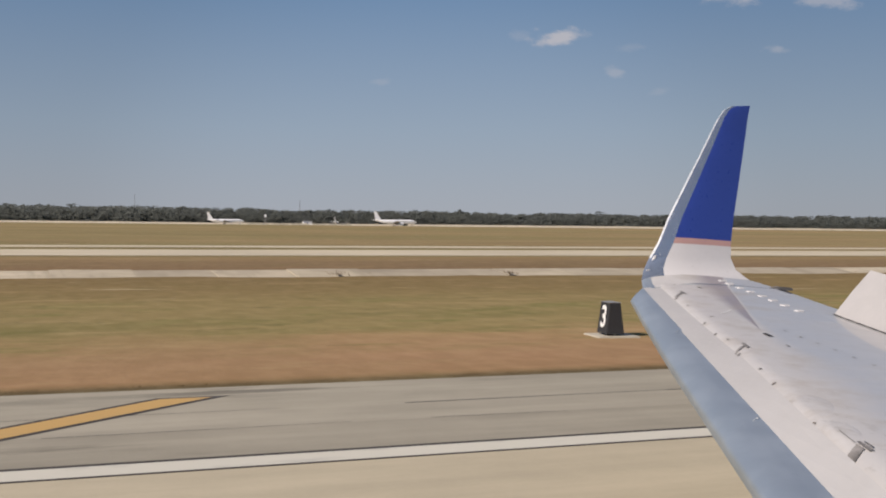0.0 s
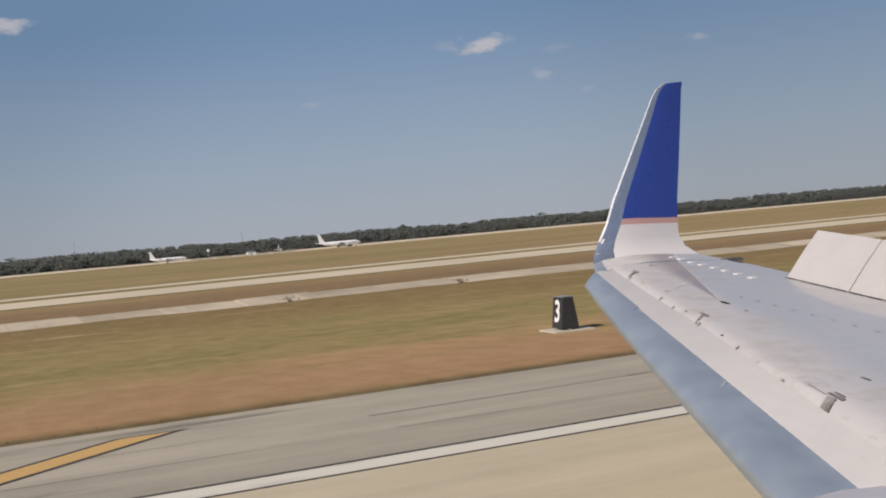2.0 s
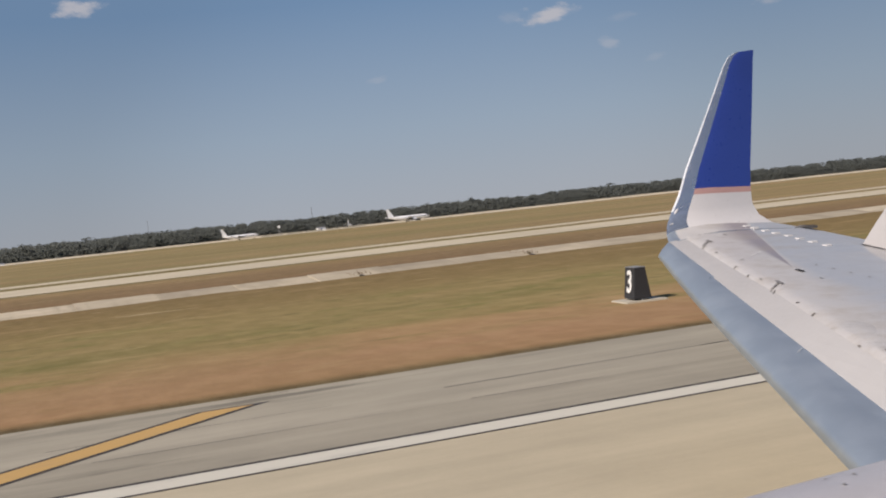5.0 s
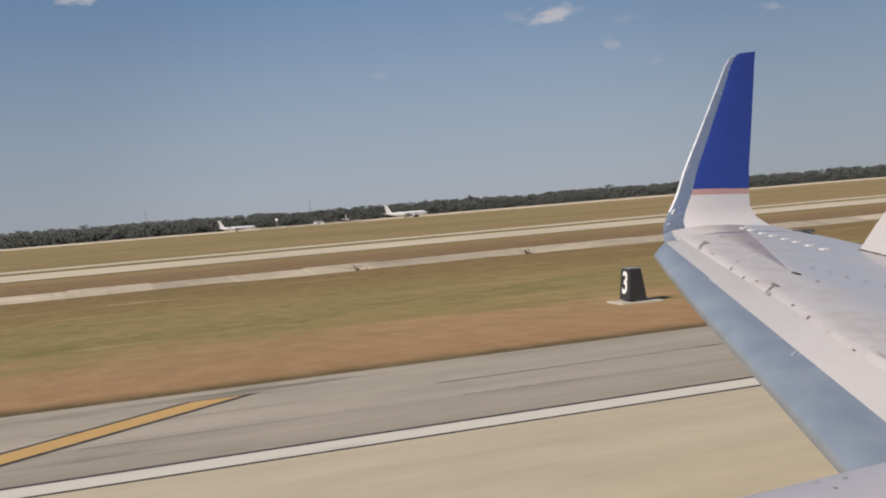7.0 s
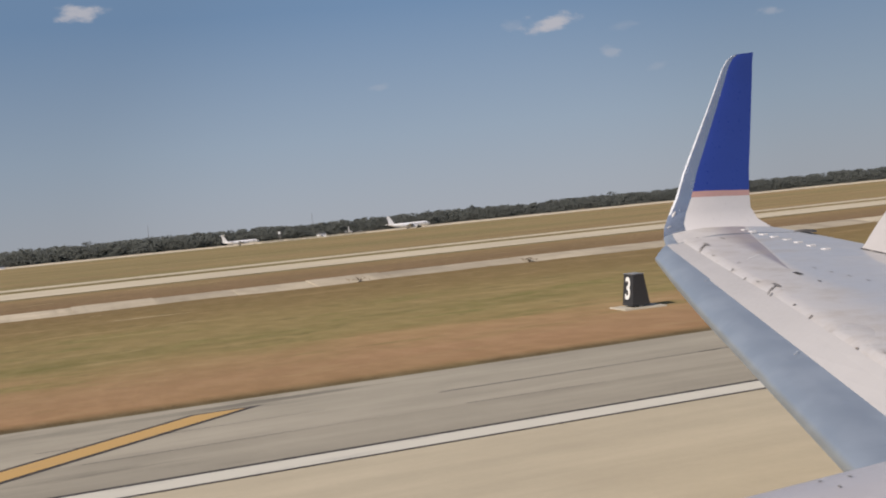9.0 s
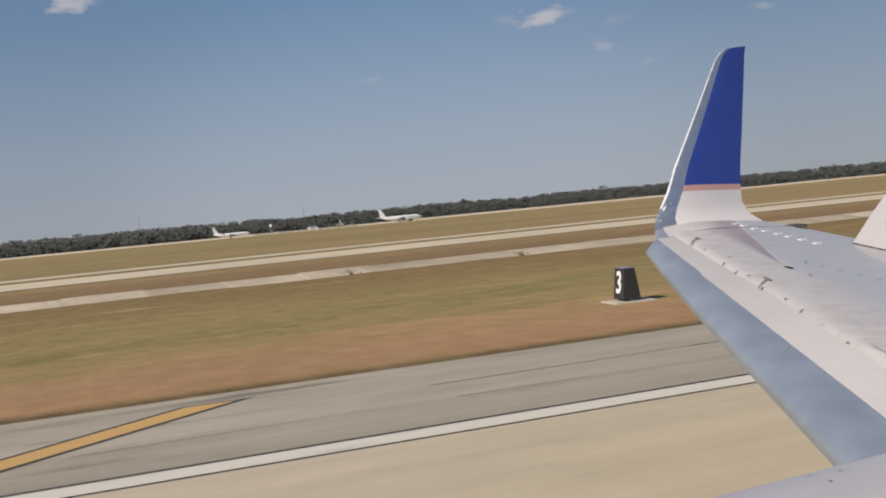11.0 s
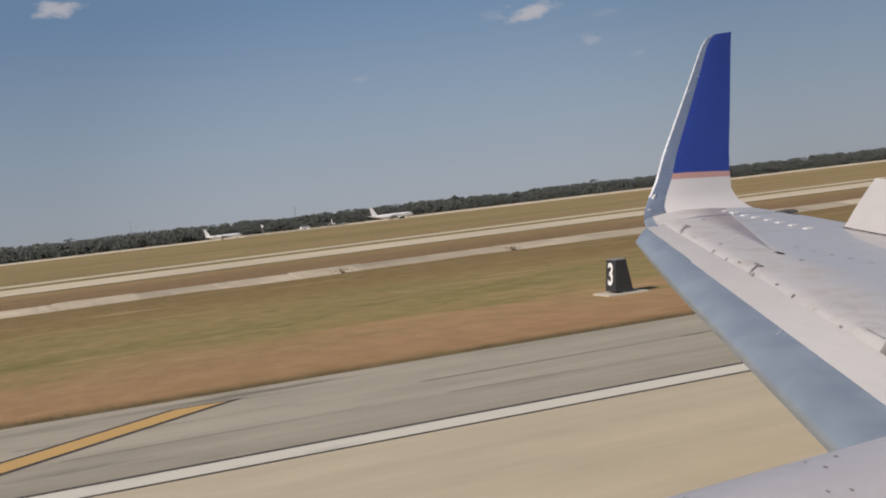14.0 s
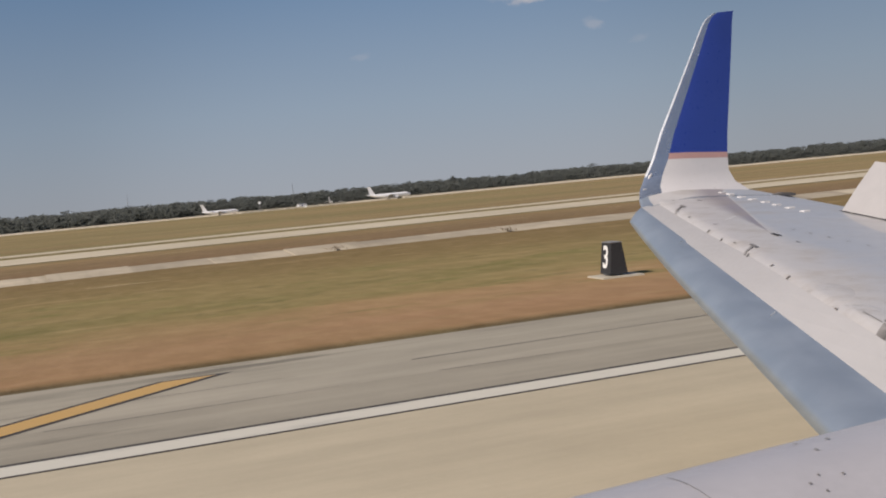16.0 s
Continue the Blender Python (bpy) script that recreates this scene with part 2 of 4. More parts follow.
def foliage():
    m, n, b, pos = material("pine_and_oak_foliage")
    r = n.add("ShaderNodeNewGeometry").outputs["Random Per Island"]
    # leaf colours lifted and greyed, with the distance haze painted in
    col = n.ramp(r, [(0.0, (0.158, 0.172, 0.158)), (0.5, (0.164, 0.177, 0.162)), (0.85, (0.17, 0.182, 0.165)), (1.0, (0.178, 0.184, 0.166))])
    col = n.mix(n.noise(pos, 0.8, 4, 0.7), n.mix(0.05, col, (0.03, 0.034, 0.02)), col)
    n.put(b.inputs["Base Color"], col)
    b.inputs["Roughness"].default_value = 0.9
    b.inputs["Specular IOR Level"].default_value = 0.1
    soft = n.add("ShaderNodeVectorMath", i0=n.add("ShaderNodeNewGeometry").outputs["Normal"], i1=(0.2, 0.2, 0.2))
    soft.operation = "MULTIPLY"
    soft = n.add("ShaderNodeVectorMath", i0=soft.outputs[0], i1=(-0.45, -0.45, 0.65))
    unit = n.add("ShaderNodeVectorMath", i0=soft.outputs[0])
    unit.operation = "NORMALIZE"
    n.put(b.inputs["Normal"], unit.outputs[0])
    through_leaf = n.add("ShaderNodeBsdfTranslucent", Color=col)
    both = n.add("ShaderNodeMixShader", i0=0.6, i1=b.outputs[0], i2=through_leaf.outputs[0])
    n.tree.links.new(both.outputs[0], n.tree.nodes["Material Output"].inputs[0])
    return m


def wing_paint():
    """White wing paint with a grey walkway coat between the spars, and oily grime behind the slats."""
    m, n, b, pos = material("wing_paint")
    xyz = n.add("ShaderNodeSeparateXYZ", Vector=pos)
    x, y = xyz.outputs[0], xyz.outputs[1]
    wav = n.math("MULTIPLY", n.math("SUBTRACT", n.noise(pos, 1.3, 3, 0.5), 0.5), 0.10)
    spar = n.math("ADD", n.math("MULTIPLY", y, 0.56), 2.092)
    front = n.math("SUBTRACT", n.math("ADD", x, n.math("MULTIPLY", wav, n.ramp01(y, 10.5, 12.0, 1.0, 0.15))), n.math("MAXIMUM", spar, n.math("ADD", n.math("MULTIPLY", y, 0.455), 3.24)))
    soft = n.ramp01(y, 9.0, 13.0, 0.55, 0.05)
    grey = n.math("DIVIDE", front, soft, clamp=True)
    # bare white field ahead of the raised panels
    inb = n.math("MINIMUM", n.math("SUBTRACT", 12.95, y), 3.9)
    edge = n.math("SUBTRACT", x, n.math("ADD", n.math("MULTIPLY", inb, n.math("ADD", -0.77, n.math("MULTIPLY", inb, 0.098))), 10.77))
    field = n.math("MULTIPLY", n.ramp01(edge, -0.04, 0.04), n.math("LESS_THAN", y, 12.97))
    grey = n.math("MULTIPLY", grey, n.math("SUBTRACT", 1.0, field))
    white, coat = (0.478, 0.463, 0.453), (0.375, 0.394, 0.426)
    col = n.mix(grey, white, coat)
    # mauve-grey shade painted into the colour, widening towards the winglet root
    mauve = n.math("ADD", n.math("DIVIDE", n.math("SUBTRACT", x, spar), n.math("MAXIMUM", n.math("MULTIPLY", n.math("SUBTRACT", y, 11.71), 0.18), 0.01)), 1.0, clamp=True)
    mauve = n.math("MULTIPLY", n.math("MULTIPLY", mauve, 1.8, clamp=True), n.math("GREATER_THAN", y, 11.71))
    col = n.mix(n.math("MULTIPLY", n.math("MULTIPLY", mauve, n.math("LESS_THAN", front, 0.0)), 0.95), col, (0.25, 0.225, 0.245))
    dirt = n.noise(pos, 1.7, 6, 0.65, (1.0, 1.0, 1.0))
    col = n.mix(n.math("MULTIPLY", n.ramp01(dirt, 0.46, 0.72), n.ramp01(front, 0.9, -0.1, 0.12, 0.62)), col, (0.36, 0.325, 0.29))
    streak = n.noise(pos, 2.0, 5, 0.6, (0.3, 2.5, 1))
    col = n.mix(n.math("MULTIPLY", n.ramp01(streak, 0.5, 0.8), 0.22), col, (0.50, 0.46, 0.43))
    smudge = n.math("MULTIPLY", n.ramp01(n.noise(pos, 3.2, 6, 0.68, (1.5, 0.7, 1)), 0.53, 0.66), n.math("MULTIPLY", n.ramp01(y, 10.6, 8.2, 0.25, 1.0), n.ramp01(front, 0.25, 0.0)))
    col = n.mix(n.math("MULTIPLY", smudge, 0.5), col, (0.27, 0.25, 0.225))
    n.put(b.inputs["Base Color"], col)
    n.put(b.inputs["Roughness"], n.ramp01(dirt, 0.3, 0.8, 0.38, 0.6))
    bump(n, b, n.noise(pos, 1.4, 3, 0.5), 0.12, 0.03)
    return m


def polished():
    m, n, b, pos = material("polished_slat_metal")
    cloud = n.noise(pos, 2.4, 5, 0.6, (1.6, 0.6, 1))
    n.put(b.inputs["Base Color"], n.mix(n.ramp01(cloud, 0.35, 0.7), (0.445, 0.505, 0.56), (0.50, 0.56, 0.615)))
    n.put(b.inputs["Roughness"], n.ramp01(cloud, 0.3, 0.75, 0.44, 0.5))
    b.inputs["Metallic"].default_value = 0.75
    return m


GRASS = grass_ground()
RUNWAY = paved("runway_concrete", (0.445, 0.387, 0.28), 0.13, 0.45, 0.16)
SHOULDER = paved("shoulder_asphalt", (0.325, 0.295, 0.232), 0.17, 0.6, 0.6, smear=0.75)
SHOULDER_OLD = paved("older_shoulder_asphalt", (0.305, 0.276, 0.217), 0.17, 0.6, 0.65, smear=0.85)
SHOULDER_NEW = paved("newer_shoulder_asphalt", (0.345, 0.313, 0.247), 0.15, 0.6, 0.5, smear=0.6)
TAXI = paved("taxiway_concrete", (0.52, 0.452, 0.33), 0.14, 0.4, 0.2)
BANK = paved("ditch_concrete", (0.455, 0.392, 0.292), 0.26, 0.2, 0.45, vary=0.4)
WHITE_LINE = marking("white_runway_paint", (0.56, 0.532, 0.45), 0.55)
YELLOW_LINE = marking("yellow_runway_paint", (0.49, 0.305, 0.105), 0.55)
RED_LINE = marking("red_runway_paint", (0.42, 0.10, 0.07), 0.5)
BLACK_LINE = marking("black_runway_paint", (0.05, 0.042, 0.036), 0.25)
JOINT = marking("joint_sealant", (0.11, 0.10, 0.09), 0.7)
LEAVES = foliage()
BARK = painted("bark", (0.12, 0.09, 0.07), 0.9)
WING = wing_paint()
SLAT_METAL = polished()
PAINT_WHITE = painted("white_aircraft_paint", (0.455, 0.437, 0.424), 0.4, 0.06)
SLAT_WHITE = painted("dull_slat_white", (0.442, 0.43, 0.423), 0.48, 0.04)
PAINT_BLUE = painted("deep_blue_aircraft_paint", (0.027, 0.056, 0.285), 0.32, 0.06, coat=0.3)
EDGE_METAL = painted("bright_edge_metal", (0.70, 0.74, 0.79), 0.24, 0.04, 0.85, 0.6)
# whiter strip for the winglet nose, the sun's glint painted as a material
GLINT_NOSE = painted("leading_edge_sun_glint", (0.86, 0.88, 0.9), 0.3, 0.03, 0.35, 0.6)
PAINT_PINK = painted("faded_red_stripe_paint", (0.52, 0.31, 0.28), 0.4, 0.06)
NACELLE = painted("nacelle_paint", (0.44, 0.43, 0.45), 0.35, 0.06)
DARK = painted("dark_gap", (0.035, 0.033, 0.032), 0.8)
TRACK_METAL = painted("oily_track_metal", (0.26, 0.235, 0.21), 0.6, 0.3, 0.1, 14)
VANE_WHITE = painted("white_vane_paint", (0.60, 0.59, 0.59), 0.6, 0.1)
LENS = painted("tip_light_lens", (0.52, 0.60, 0.72), 0.14, 0.2, 0.7, 5.0)
GREASE = painted("greasy_smeared_paint", (0.37, 0.35, 0.335), 0.6, 0.3, 0.0, 14)
OILY = painted("oily_black_smear", (0.30, 0.28, 0.265), 0.55, 0.42, 0.0, 20)
WINGLET_WHITE = painted("clean_winglet_white", (0.63, 0.61, 0.605), 0.32, 0.03)
RUBBER = painted("tyre_rubber", (0.03, 0.03, 0.03), 0.9)
STEEL = painted("galvanised_steel", (0.42, 0.42, 0.42), 0.5, 0.15, 0.6)
SIGN_BLACK = painted("black_sign_panel", (0.025, 0.025, 0.027), 0.6)
SIGN_YELLOW = painted("yellow_sign_panel", (0.62, 0.42, 0.03), 0.6)
SIGN_WHITE = painted("white_sign_face", (0.78, 0.78, 0.76), 0.6)
FAR_WHITE = painted("far_white_paint", (0.86, 0.86, 0.87), 0.4, 0.04)
FAR_BLUE = painted("far_blue_paint", (0.10, 0.15, 0.32), 0.5)
GLASS_DARK = painted("dark_glass", (0.03, 0.035, 0.045), 0.15)
PALE_WALL = paved("pale_wall_concrete", (0.66, 0.59, 0.48), 0.1, 0.2, 0.1)
CONCRETE = paved("pad_concrete", (0.46, 0.42, 0.34), 0.1, 0.2, 0.1)


# ---- building helpers ----
def part(name, bm, mat, parent=None, label=""):
    me = bpy.data.meshes.new(name)
    bm.to_mesh(me)
    bm.free()
    for m in mat if isinstance(mat, (list, tuple)) else (mat,):
        me.materials.append(m)
    ob = new(name, me)
    ob.parent = parent
    if label:
        ob["label"] = label
    return ob


def thing(name, label, category, at=(0, 0, 0), turn=0, group="", kind=""):
    ob = new(name)
    ob.matrix_world = pose(*at, 0, 0, turn)
    return tagged(ob, label, category, group, kind)


def smooth(ob):
    ob.data.polygons.foreach_set("use_smooth", [True] * len(ob.data.polygons))
    return ob


def box(bm, lo, hi, bevel=0.0):
    vs = [bm.verts.new((x, y, z)) for z in (lo[2], hi[2]) for x, y in ((lo[0], lo[1]), (hi[0], lo[1]), (hi[0], hi[1]), (lo[0], hi[1]))]
    fs = [bm.faces.new([vs[i] for i in q]) for q in ((3, 2, 1, 0), (4, 5, 6, 7), (0, 1, 5, 4), (1, 2, 6, 5), (2, 3, 7, 6), (3, 0, 4, 7))]
    if bevel:
        bmesh.ops.bevel(bm, geom=list({e for f in fs for e in f.edges}), offset=bevel, segments=2, affect="EDGES")
    return bm


def boxed(lo, hi, bevel=0.0):
    return box(bmesh.new(), lo, hi, bevel)


def loft(bm, rings, closed=True, caps=True, mats=None):
    """Skin rings of points. mats(i, j) gives the material slot of the face past ring i, point j."""
    vr = [[bm.verts.new(p) for p in r] for r in rings]
    k = len(rings[0])
    for i in range(len(vr) - 1):
        for j in range(k if closed else k - 1):
            f = bm.faces.new((vr[i][j], vr[i][(j + 1) % k], vr[i + 1][(j + 1) % k], vr[i + 1][j]))
            if mats:
                f.material_index = mats(i, j)
    if caps and closed:                                  # ends on points of their own, so that shading stays crisp
        bm.faces.new([bm.verts.new(p) for p in rings[0]][::-1])
        bm.faces.new([bm.verts.new(p) for p in rings[-1]])
    bmesh.ops.recalc_face_normals(bm, faces=bm.faces[:])
    return bm


def tube(bm, a, b, ra, rb=None, n=10, caps=True):
    a, b = Vector(a), Vector(b)
    rb = ra if rb is None else rb
    d = (b - a).normalized()
    s = d.orthogonal().normalized()
    t = d.cross(s)
    return loft(bm, [[p + (s * math.cos(2 * math.pi * i / n) + t * math.sin(2 * math.pi * i / n)) * r for i in range(n)]
                     for p, r in ((a, ra), (b, rb))], True, caps)


def sheet(points, z):
    bm = bmesh.new()
    f = bm.faces.new([bm.verts.new((x, y, z)) for x, y in points])
    if f.calc_area() and sum(a[0] * b[1] - a[1] * b[0] for a, b in zip(points, points[1:] + points[:1])) < 0:
        f.normal_flip()
    return bm


def ribbon(curve, half, z):
    """A flat band of even width along a list of (x, y)."""
    bm = bmesh.new()
    row = []
    for i, p in enumerate(curve):
        a, b = Vector(curve[max(i - 1, 0)]), Vector(curve[min(i + 1, len(curve) - 1)])
        d = (b - a).normalized()
        s = Vector((-d.y, d.x)) * half
        row.append((bm.verts.new((p[0] - s.x, p[1] - s.y, z)), bm.verts.new((p[0] + s.x, p[1] + s.y, z))))
    for (a, b), (c, d) in zip(row, row[1:]):
        bm.faces.new((a, c, d, b))
    bmesh.ops.recalc_face_normals(bm, faces=bm.faces[:])
    for f in bm.faces:
        if f.normal.z < 0:
            f.normal_flip()
    return bm


# ---- ground ----
SHIFT = -66.6                     # the airfield's own zero mark along the runway
EDGE = 29.48                      # outer edge of the paved shoulder
LIP, FOOT, CREST = 83.0, 86.0, 94.5   # drainage ditch: near lip, bottom, top of the lined far bank


def ground():
    xs = [-4600, -2500, -1500] + list(range(-900, -60, 20)) + list(range(-60, 200, 3)) + list(range(200, 1300, 20)) + [1600, 2600, 4600]
    prof = [(-4600, 0), (-800, 0), (-60, 0), (15, -0.02), (EDGE - 0.4, -0.02), (EDGE + 0.05, 0.02), (EDGE + 1, 0.03), (34, 0.0), (45, 0.0), (60, 0.02),
            (72, 0.0), (LIP - 2, 0.05), (LIP, 0.10), (FOOT, -0.95), (FOOT + 0.6, -1.0), (CREST, -0.12), (CREST + 0.35, 0.03), (110, 0.0), (128, 0.0),
            (200, 0), (400, 0), (700, 0), (940, 0), (1200, 0), (2000, 0), (4600, 0)]
    bm = bmesh.new()
    rows = []
    for x in xs:
        rows.append([bm.verts.new((x, y + ((1.3 * noise.noise((x * 0.11, y, 0)) + 1.2 * noise.noise((x * 0.43, y, 5))) if LIP - 3 < y < LIP + 2 else 0),
                                   z * (0 if x < SHIFT - 350 and LIP - 1 < y < CREST + 1 else 1) + (0.04 * noise.noise((x * 0.05, y * 0.1, 3)) if 34 < y < 128 else 0))) for y, z in prof])
    for a, b in zip(rows, rows[1:]):
        for j in range(len(prof) - 1):
            bm.faces.new((a[j], b[j], b[j + 1], a[j + 1]))
    return tagged(part("ground", bm, GRASS), "dry tan and olive mown airfield grass with a drain", "ground", kind="structure")


ground()

# ---- paved ground and its markings ----
def flat(name, bm, mat, label, category, group=""):
    return tagged(part(name, bm, mat), label, category, group, "structure")


def strip(x0, x1, y0, y1, z, step=60):
    return ribbon([(x0 + (x1 - x0) * i / max(1, int((x1 - x0) / step)), (y0 + y1) / 2) for i in range(max(1, int((x1 - x0) / step)) + 1)], (y1 - y0) / 2, z)


X0, X1 = -900, 900
flat("runway", strip(X0, X1, -24.0, 20.6, 0.0), RUNWAY, "pale beige worn concrete runway", "runway")
for y0, y1, mat in ((20.6, 23.42, SHOULDER_OLD), (23.42, 25.58, SHOULDER_NEW), (25.58, EDGE, SHOULDER)):     # three paved lanes of different age
    flat("runway_shoulder", strip(X0, X1, y0, y1, 0.0), mat, "grey asphalt runway shoulder lane with dark stains", "runway shoulder", "shoulder lanes")
flat("far_shoulder", strip(X0, X1, -33.0, -24.0, 0.0), SHOULDER, "grey asphalt runway shoulder", "runway shoulder")
flat("edge_line", strip(X0, X1, 19.68, 20.48, 0.006), WHITE_LINE, "worn white runway edge line", "runway marking")
flat("edge_line_border", strip(X0, X1, 20.48, 20.67, 0.005), BLACK_LINE, "thin black border of the runway edge line", "runway marking")
flat("edge_line_border", strip(X0, X1, 19.56, 19.68, 0.005), BLACK_LINE, "thin black border of the runway edge line", "runway marking")
for y, half in ((23.42, 0.045), (25.58, 0.05)):
    bm = bmesh.new()
    for i in range(200):                                     # cracked, broken pavement joint
        x = X0 + 9 * i + random.uniform(-2, 2)
        n = random.uniform(1.5, 8.5)
        w = half * random.uniform(0.4, 1.3)
        dy = random.uniform(-0.05, 0.05)
        bm.faces.new([bm.verts.new((px, py, 0.004)) for px, py in ((x, y - w + dy), (x + n, y - w * 0.3 - dy), (x + n, y + w * 0.5 - dy), (x, y + w + dy))])
    flat("pavement_joint", bm, JOINT, "broken dark joint in the shoulder asphalt", "pavement joint")


def slanted(x, slope, y0, y1, wide, z, mat, name, label, group):
    """A slanting shoulder bar between two offsets, cut along the runway at both ends."""
    pts = [(x + (y0 - 23.7) / slope - wide / 2, y0), (x + (y0 - 23.7) / slope + wide / 2, y0),
           (x + (y1 - 23.7) / slope + wide / 2, y1), (x + (y1 - 23.7) / slope - wide / 2, y1)]
    return flat(name, sheet(pts, z), mat, label, "runway marking", group)


for i in range(-11, 20):
    x = 0.05 + 30.48 * i
    slanted(x, 0.87, 20.95, 27.7, 1.2, 0.008, YELLOW_LINE, "shoulder_stripe", "slanting yellow paint stripe on the grey shoulder", "yellow shoulder stripes")
    slanted(x, 0.87, 20.9, 27.84, 1.72, 0.005, BLACK_LINE, "stripe_border", "black border under a yellow shoulder stripe", "shoulder stripe borders")
for i in range(10):
    x = SHIFT - 538.6 - 30.48 * (i - 3)
    slanted(x, -0.62, 20.95, 28.0, 1.5, 0.008, YELLOW_LINE, "shoulder_stripe", "slanting yellow paint stripe on the grey shoulder", "yellow shoulder stripes")
    slanted(x, -0.62, 20.9, 28.1, 1.85, 0.005, BLACK_LINE, "stripe_border", "black border under a yellow shoulder stripe", "shoulder stripe borders")

# parallel taxiway and the road beyond it, the far apron strip
flat("taxiway", strip(-900, 1300, 134.0, 160.0, 0.05), TAXI, "pale concrete parallel taxiway across the grass", "taxiway")
flat("service_road", strip(-900, 1300, 172.5, 184.5, 0.05), TAXI, "narrow pale service road beside the taxiway", "road")
flat("far_runway", strip(-900, 1700, 905.0, 975.0, 0.05), TAXI, "distant pale concrete runway before the woods", "runway")

# the exit taxiway that crosses to the runway
exit_right = [(x + SHIFT, y) for x, y in ((-340, EDGE), (-357, 31), (-366, 38), (-371, 50), (-373.5, 62), (-374.5, 78), (-374, 98), (-368, 112), (-350, 124), (-323, 133))]
exit_left = [(x + SHIFT, y) for x, y in ((-470, 133), (-440, 127), (-430, 112), (-427, 98), (-422.5, 71), (-418.3, 47), (-417.2, 39), (-418.1, 34), (-421, 30.7), (-432, EDGE))]
flat("exit_taxiway", sheet(exit_right + exit_left, 0.035), TAXI, "pale concrete taxiway joining the runway between grass islands", "taxiway")
flat("taxiway_shoulder", ribbon([(x - 1.6, y) for x, y in exit_right[1:9]], 1.5, 0.042), SHOULDER, "grey asphalt border round the grass island", "taxiway shoulder")


def guide_line(curve, half, name, label):
    flat(name, ribbon(curve, half, 0.055), YELLOW_LINE, label, "taxiway marking")
    flat("line_border", ribbon(curve, half + 0.13, 0.049), BLACK_LINE, "black border of a taxiway line", "taxiway marking")


def bend(pts, n=6):
    """A smooth line through a few plan points of the airfield."""
    out = []
    for i in range(len(pts) - 1):
        p = [Vector(pts[max(0, min(len(pts) - 1, i + k))]) + Vector((SHIFT, 0)) for k in (-1, 0, 1, 2)]
        for j in range(n):
            t = j / n
            out.append(tuple(0.5 * (2 * p[1] + (p[2] - p[0]) * t + (2 * p[0] - 5 * p[1] + 4 * p[2] - p[3]) * t * t + (3 * p[1] - p[0] - 3 * p[2] + p[3]) * t ** 3)))
    return out + [(pts[-1][0] + SHIFT, pts[-1][1])]


guide_line(bend([(-398, 14.5), (-395, 21.2), (-392.6, 29), (-391.4, 39.7), (-391.7, 51.5), (-394.5, 70.6), (-399, 108)]), 0.28, "lead_off_line", "curved yellow lead-off line on pale concrete")
guide_line(bend([(-373.8, 18.2), (-376.2, 21.6), (-379.2, 26.2), (-382.3, 32.5), (-386.3, 43.6), (-392, 62)]), 0.2, "lead_off_line", "curved yellow lead-off line on pale concrete")
for off in (0.0, 0.75):
    guide_line(bend([(-440, 21.3 + off), (-430.3, 21.5 + off), (-423.8, 23.1 + off), (-418.8 - off * 0.5, 25.9 + off), (-414.2 - off, 31.8), (-412.4 - off, 37.3), (-413 - off, 43.4), (-417.3 - off, 61), (-421 - off, 85)]), 0.15, "taxiway_edge_line", "double yellow edge line round the grass island")
for i in range(10):
    flat("hold_marking", sheet([(SHIFT - 403 + 1.5 * i, 67.2), (SHIFT - 402.2 + 1.5 * i, 67.2), (SHIFT - 402.2 + 1.5 * i, 69.2), (SHIFT - 403 + 1.5 * i, 69.2)], 0.052), RED_LINE if i % 2 else WHITE_LINE,
         "red and white painted holding marking on concrete", "taxiway marking", "holding markings")

# concrete lining of the ditch's far bank, in cast panels
lining = thing("ditch_lining", "weathered concrete panels lining the drainage ditch bank", "ditch lining", kind="structure")
panel_meshes = []
for k in range(5):
    bm = boxed((0.006 + 0.003 * k, 0, -0.12), (6.094 - 0.003 * k, 1, 0.0))
    bmesh.ops.bevel(bm, geom=[e for e in bm.edges if all(v.co.z > -0.01 for v in e.verts)], offset=0.02, segments=1, affect="EDGES")
    me = bpy.data.meshes.new("concrete_panel")
    bm.to_mesh(me)
    bm.free()
    me.materials.append(BANK)
    panel_meshes.append(me)
rise = math.atan2(0.92, CREST - FOOT - 0.4)
for i in range(120):
    x = SHIFT - 330 + 6.1 * i
    ob = new("concrete_panel", panel_meshes[i % 5])
    ob.parent = lining
    long = (CREST - FOOT) * 1.0
    ob.matrix_world = (Matrix.Translation((x, FOOT + 0.4, -0.84 + random.uniform(-0.02, 0.05))) @ Matrix.Rotation(rise + random.uniform(-0.003, 0.003), 4, "X")
                       @ Matrix.Diagonal((1, long * random.uniform(0.985, 1.02), 1, 1)))

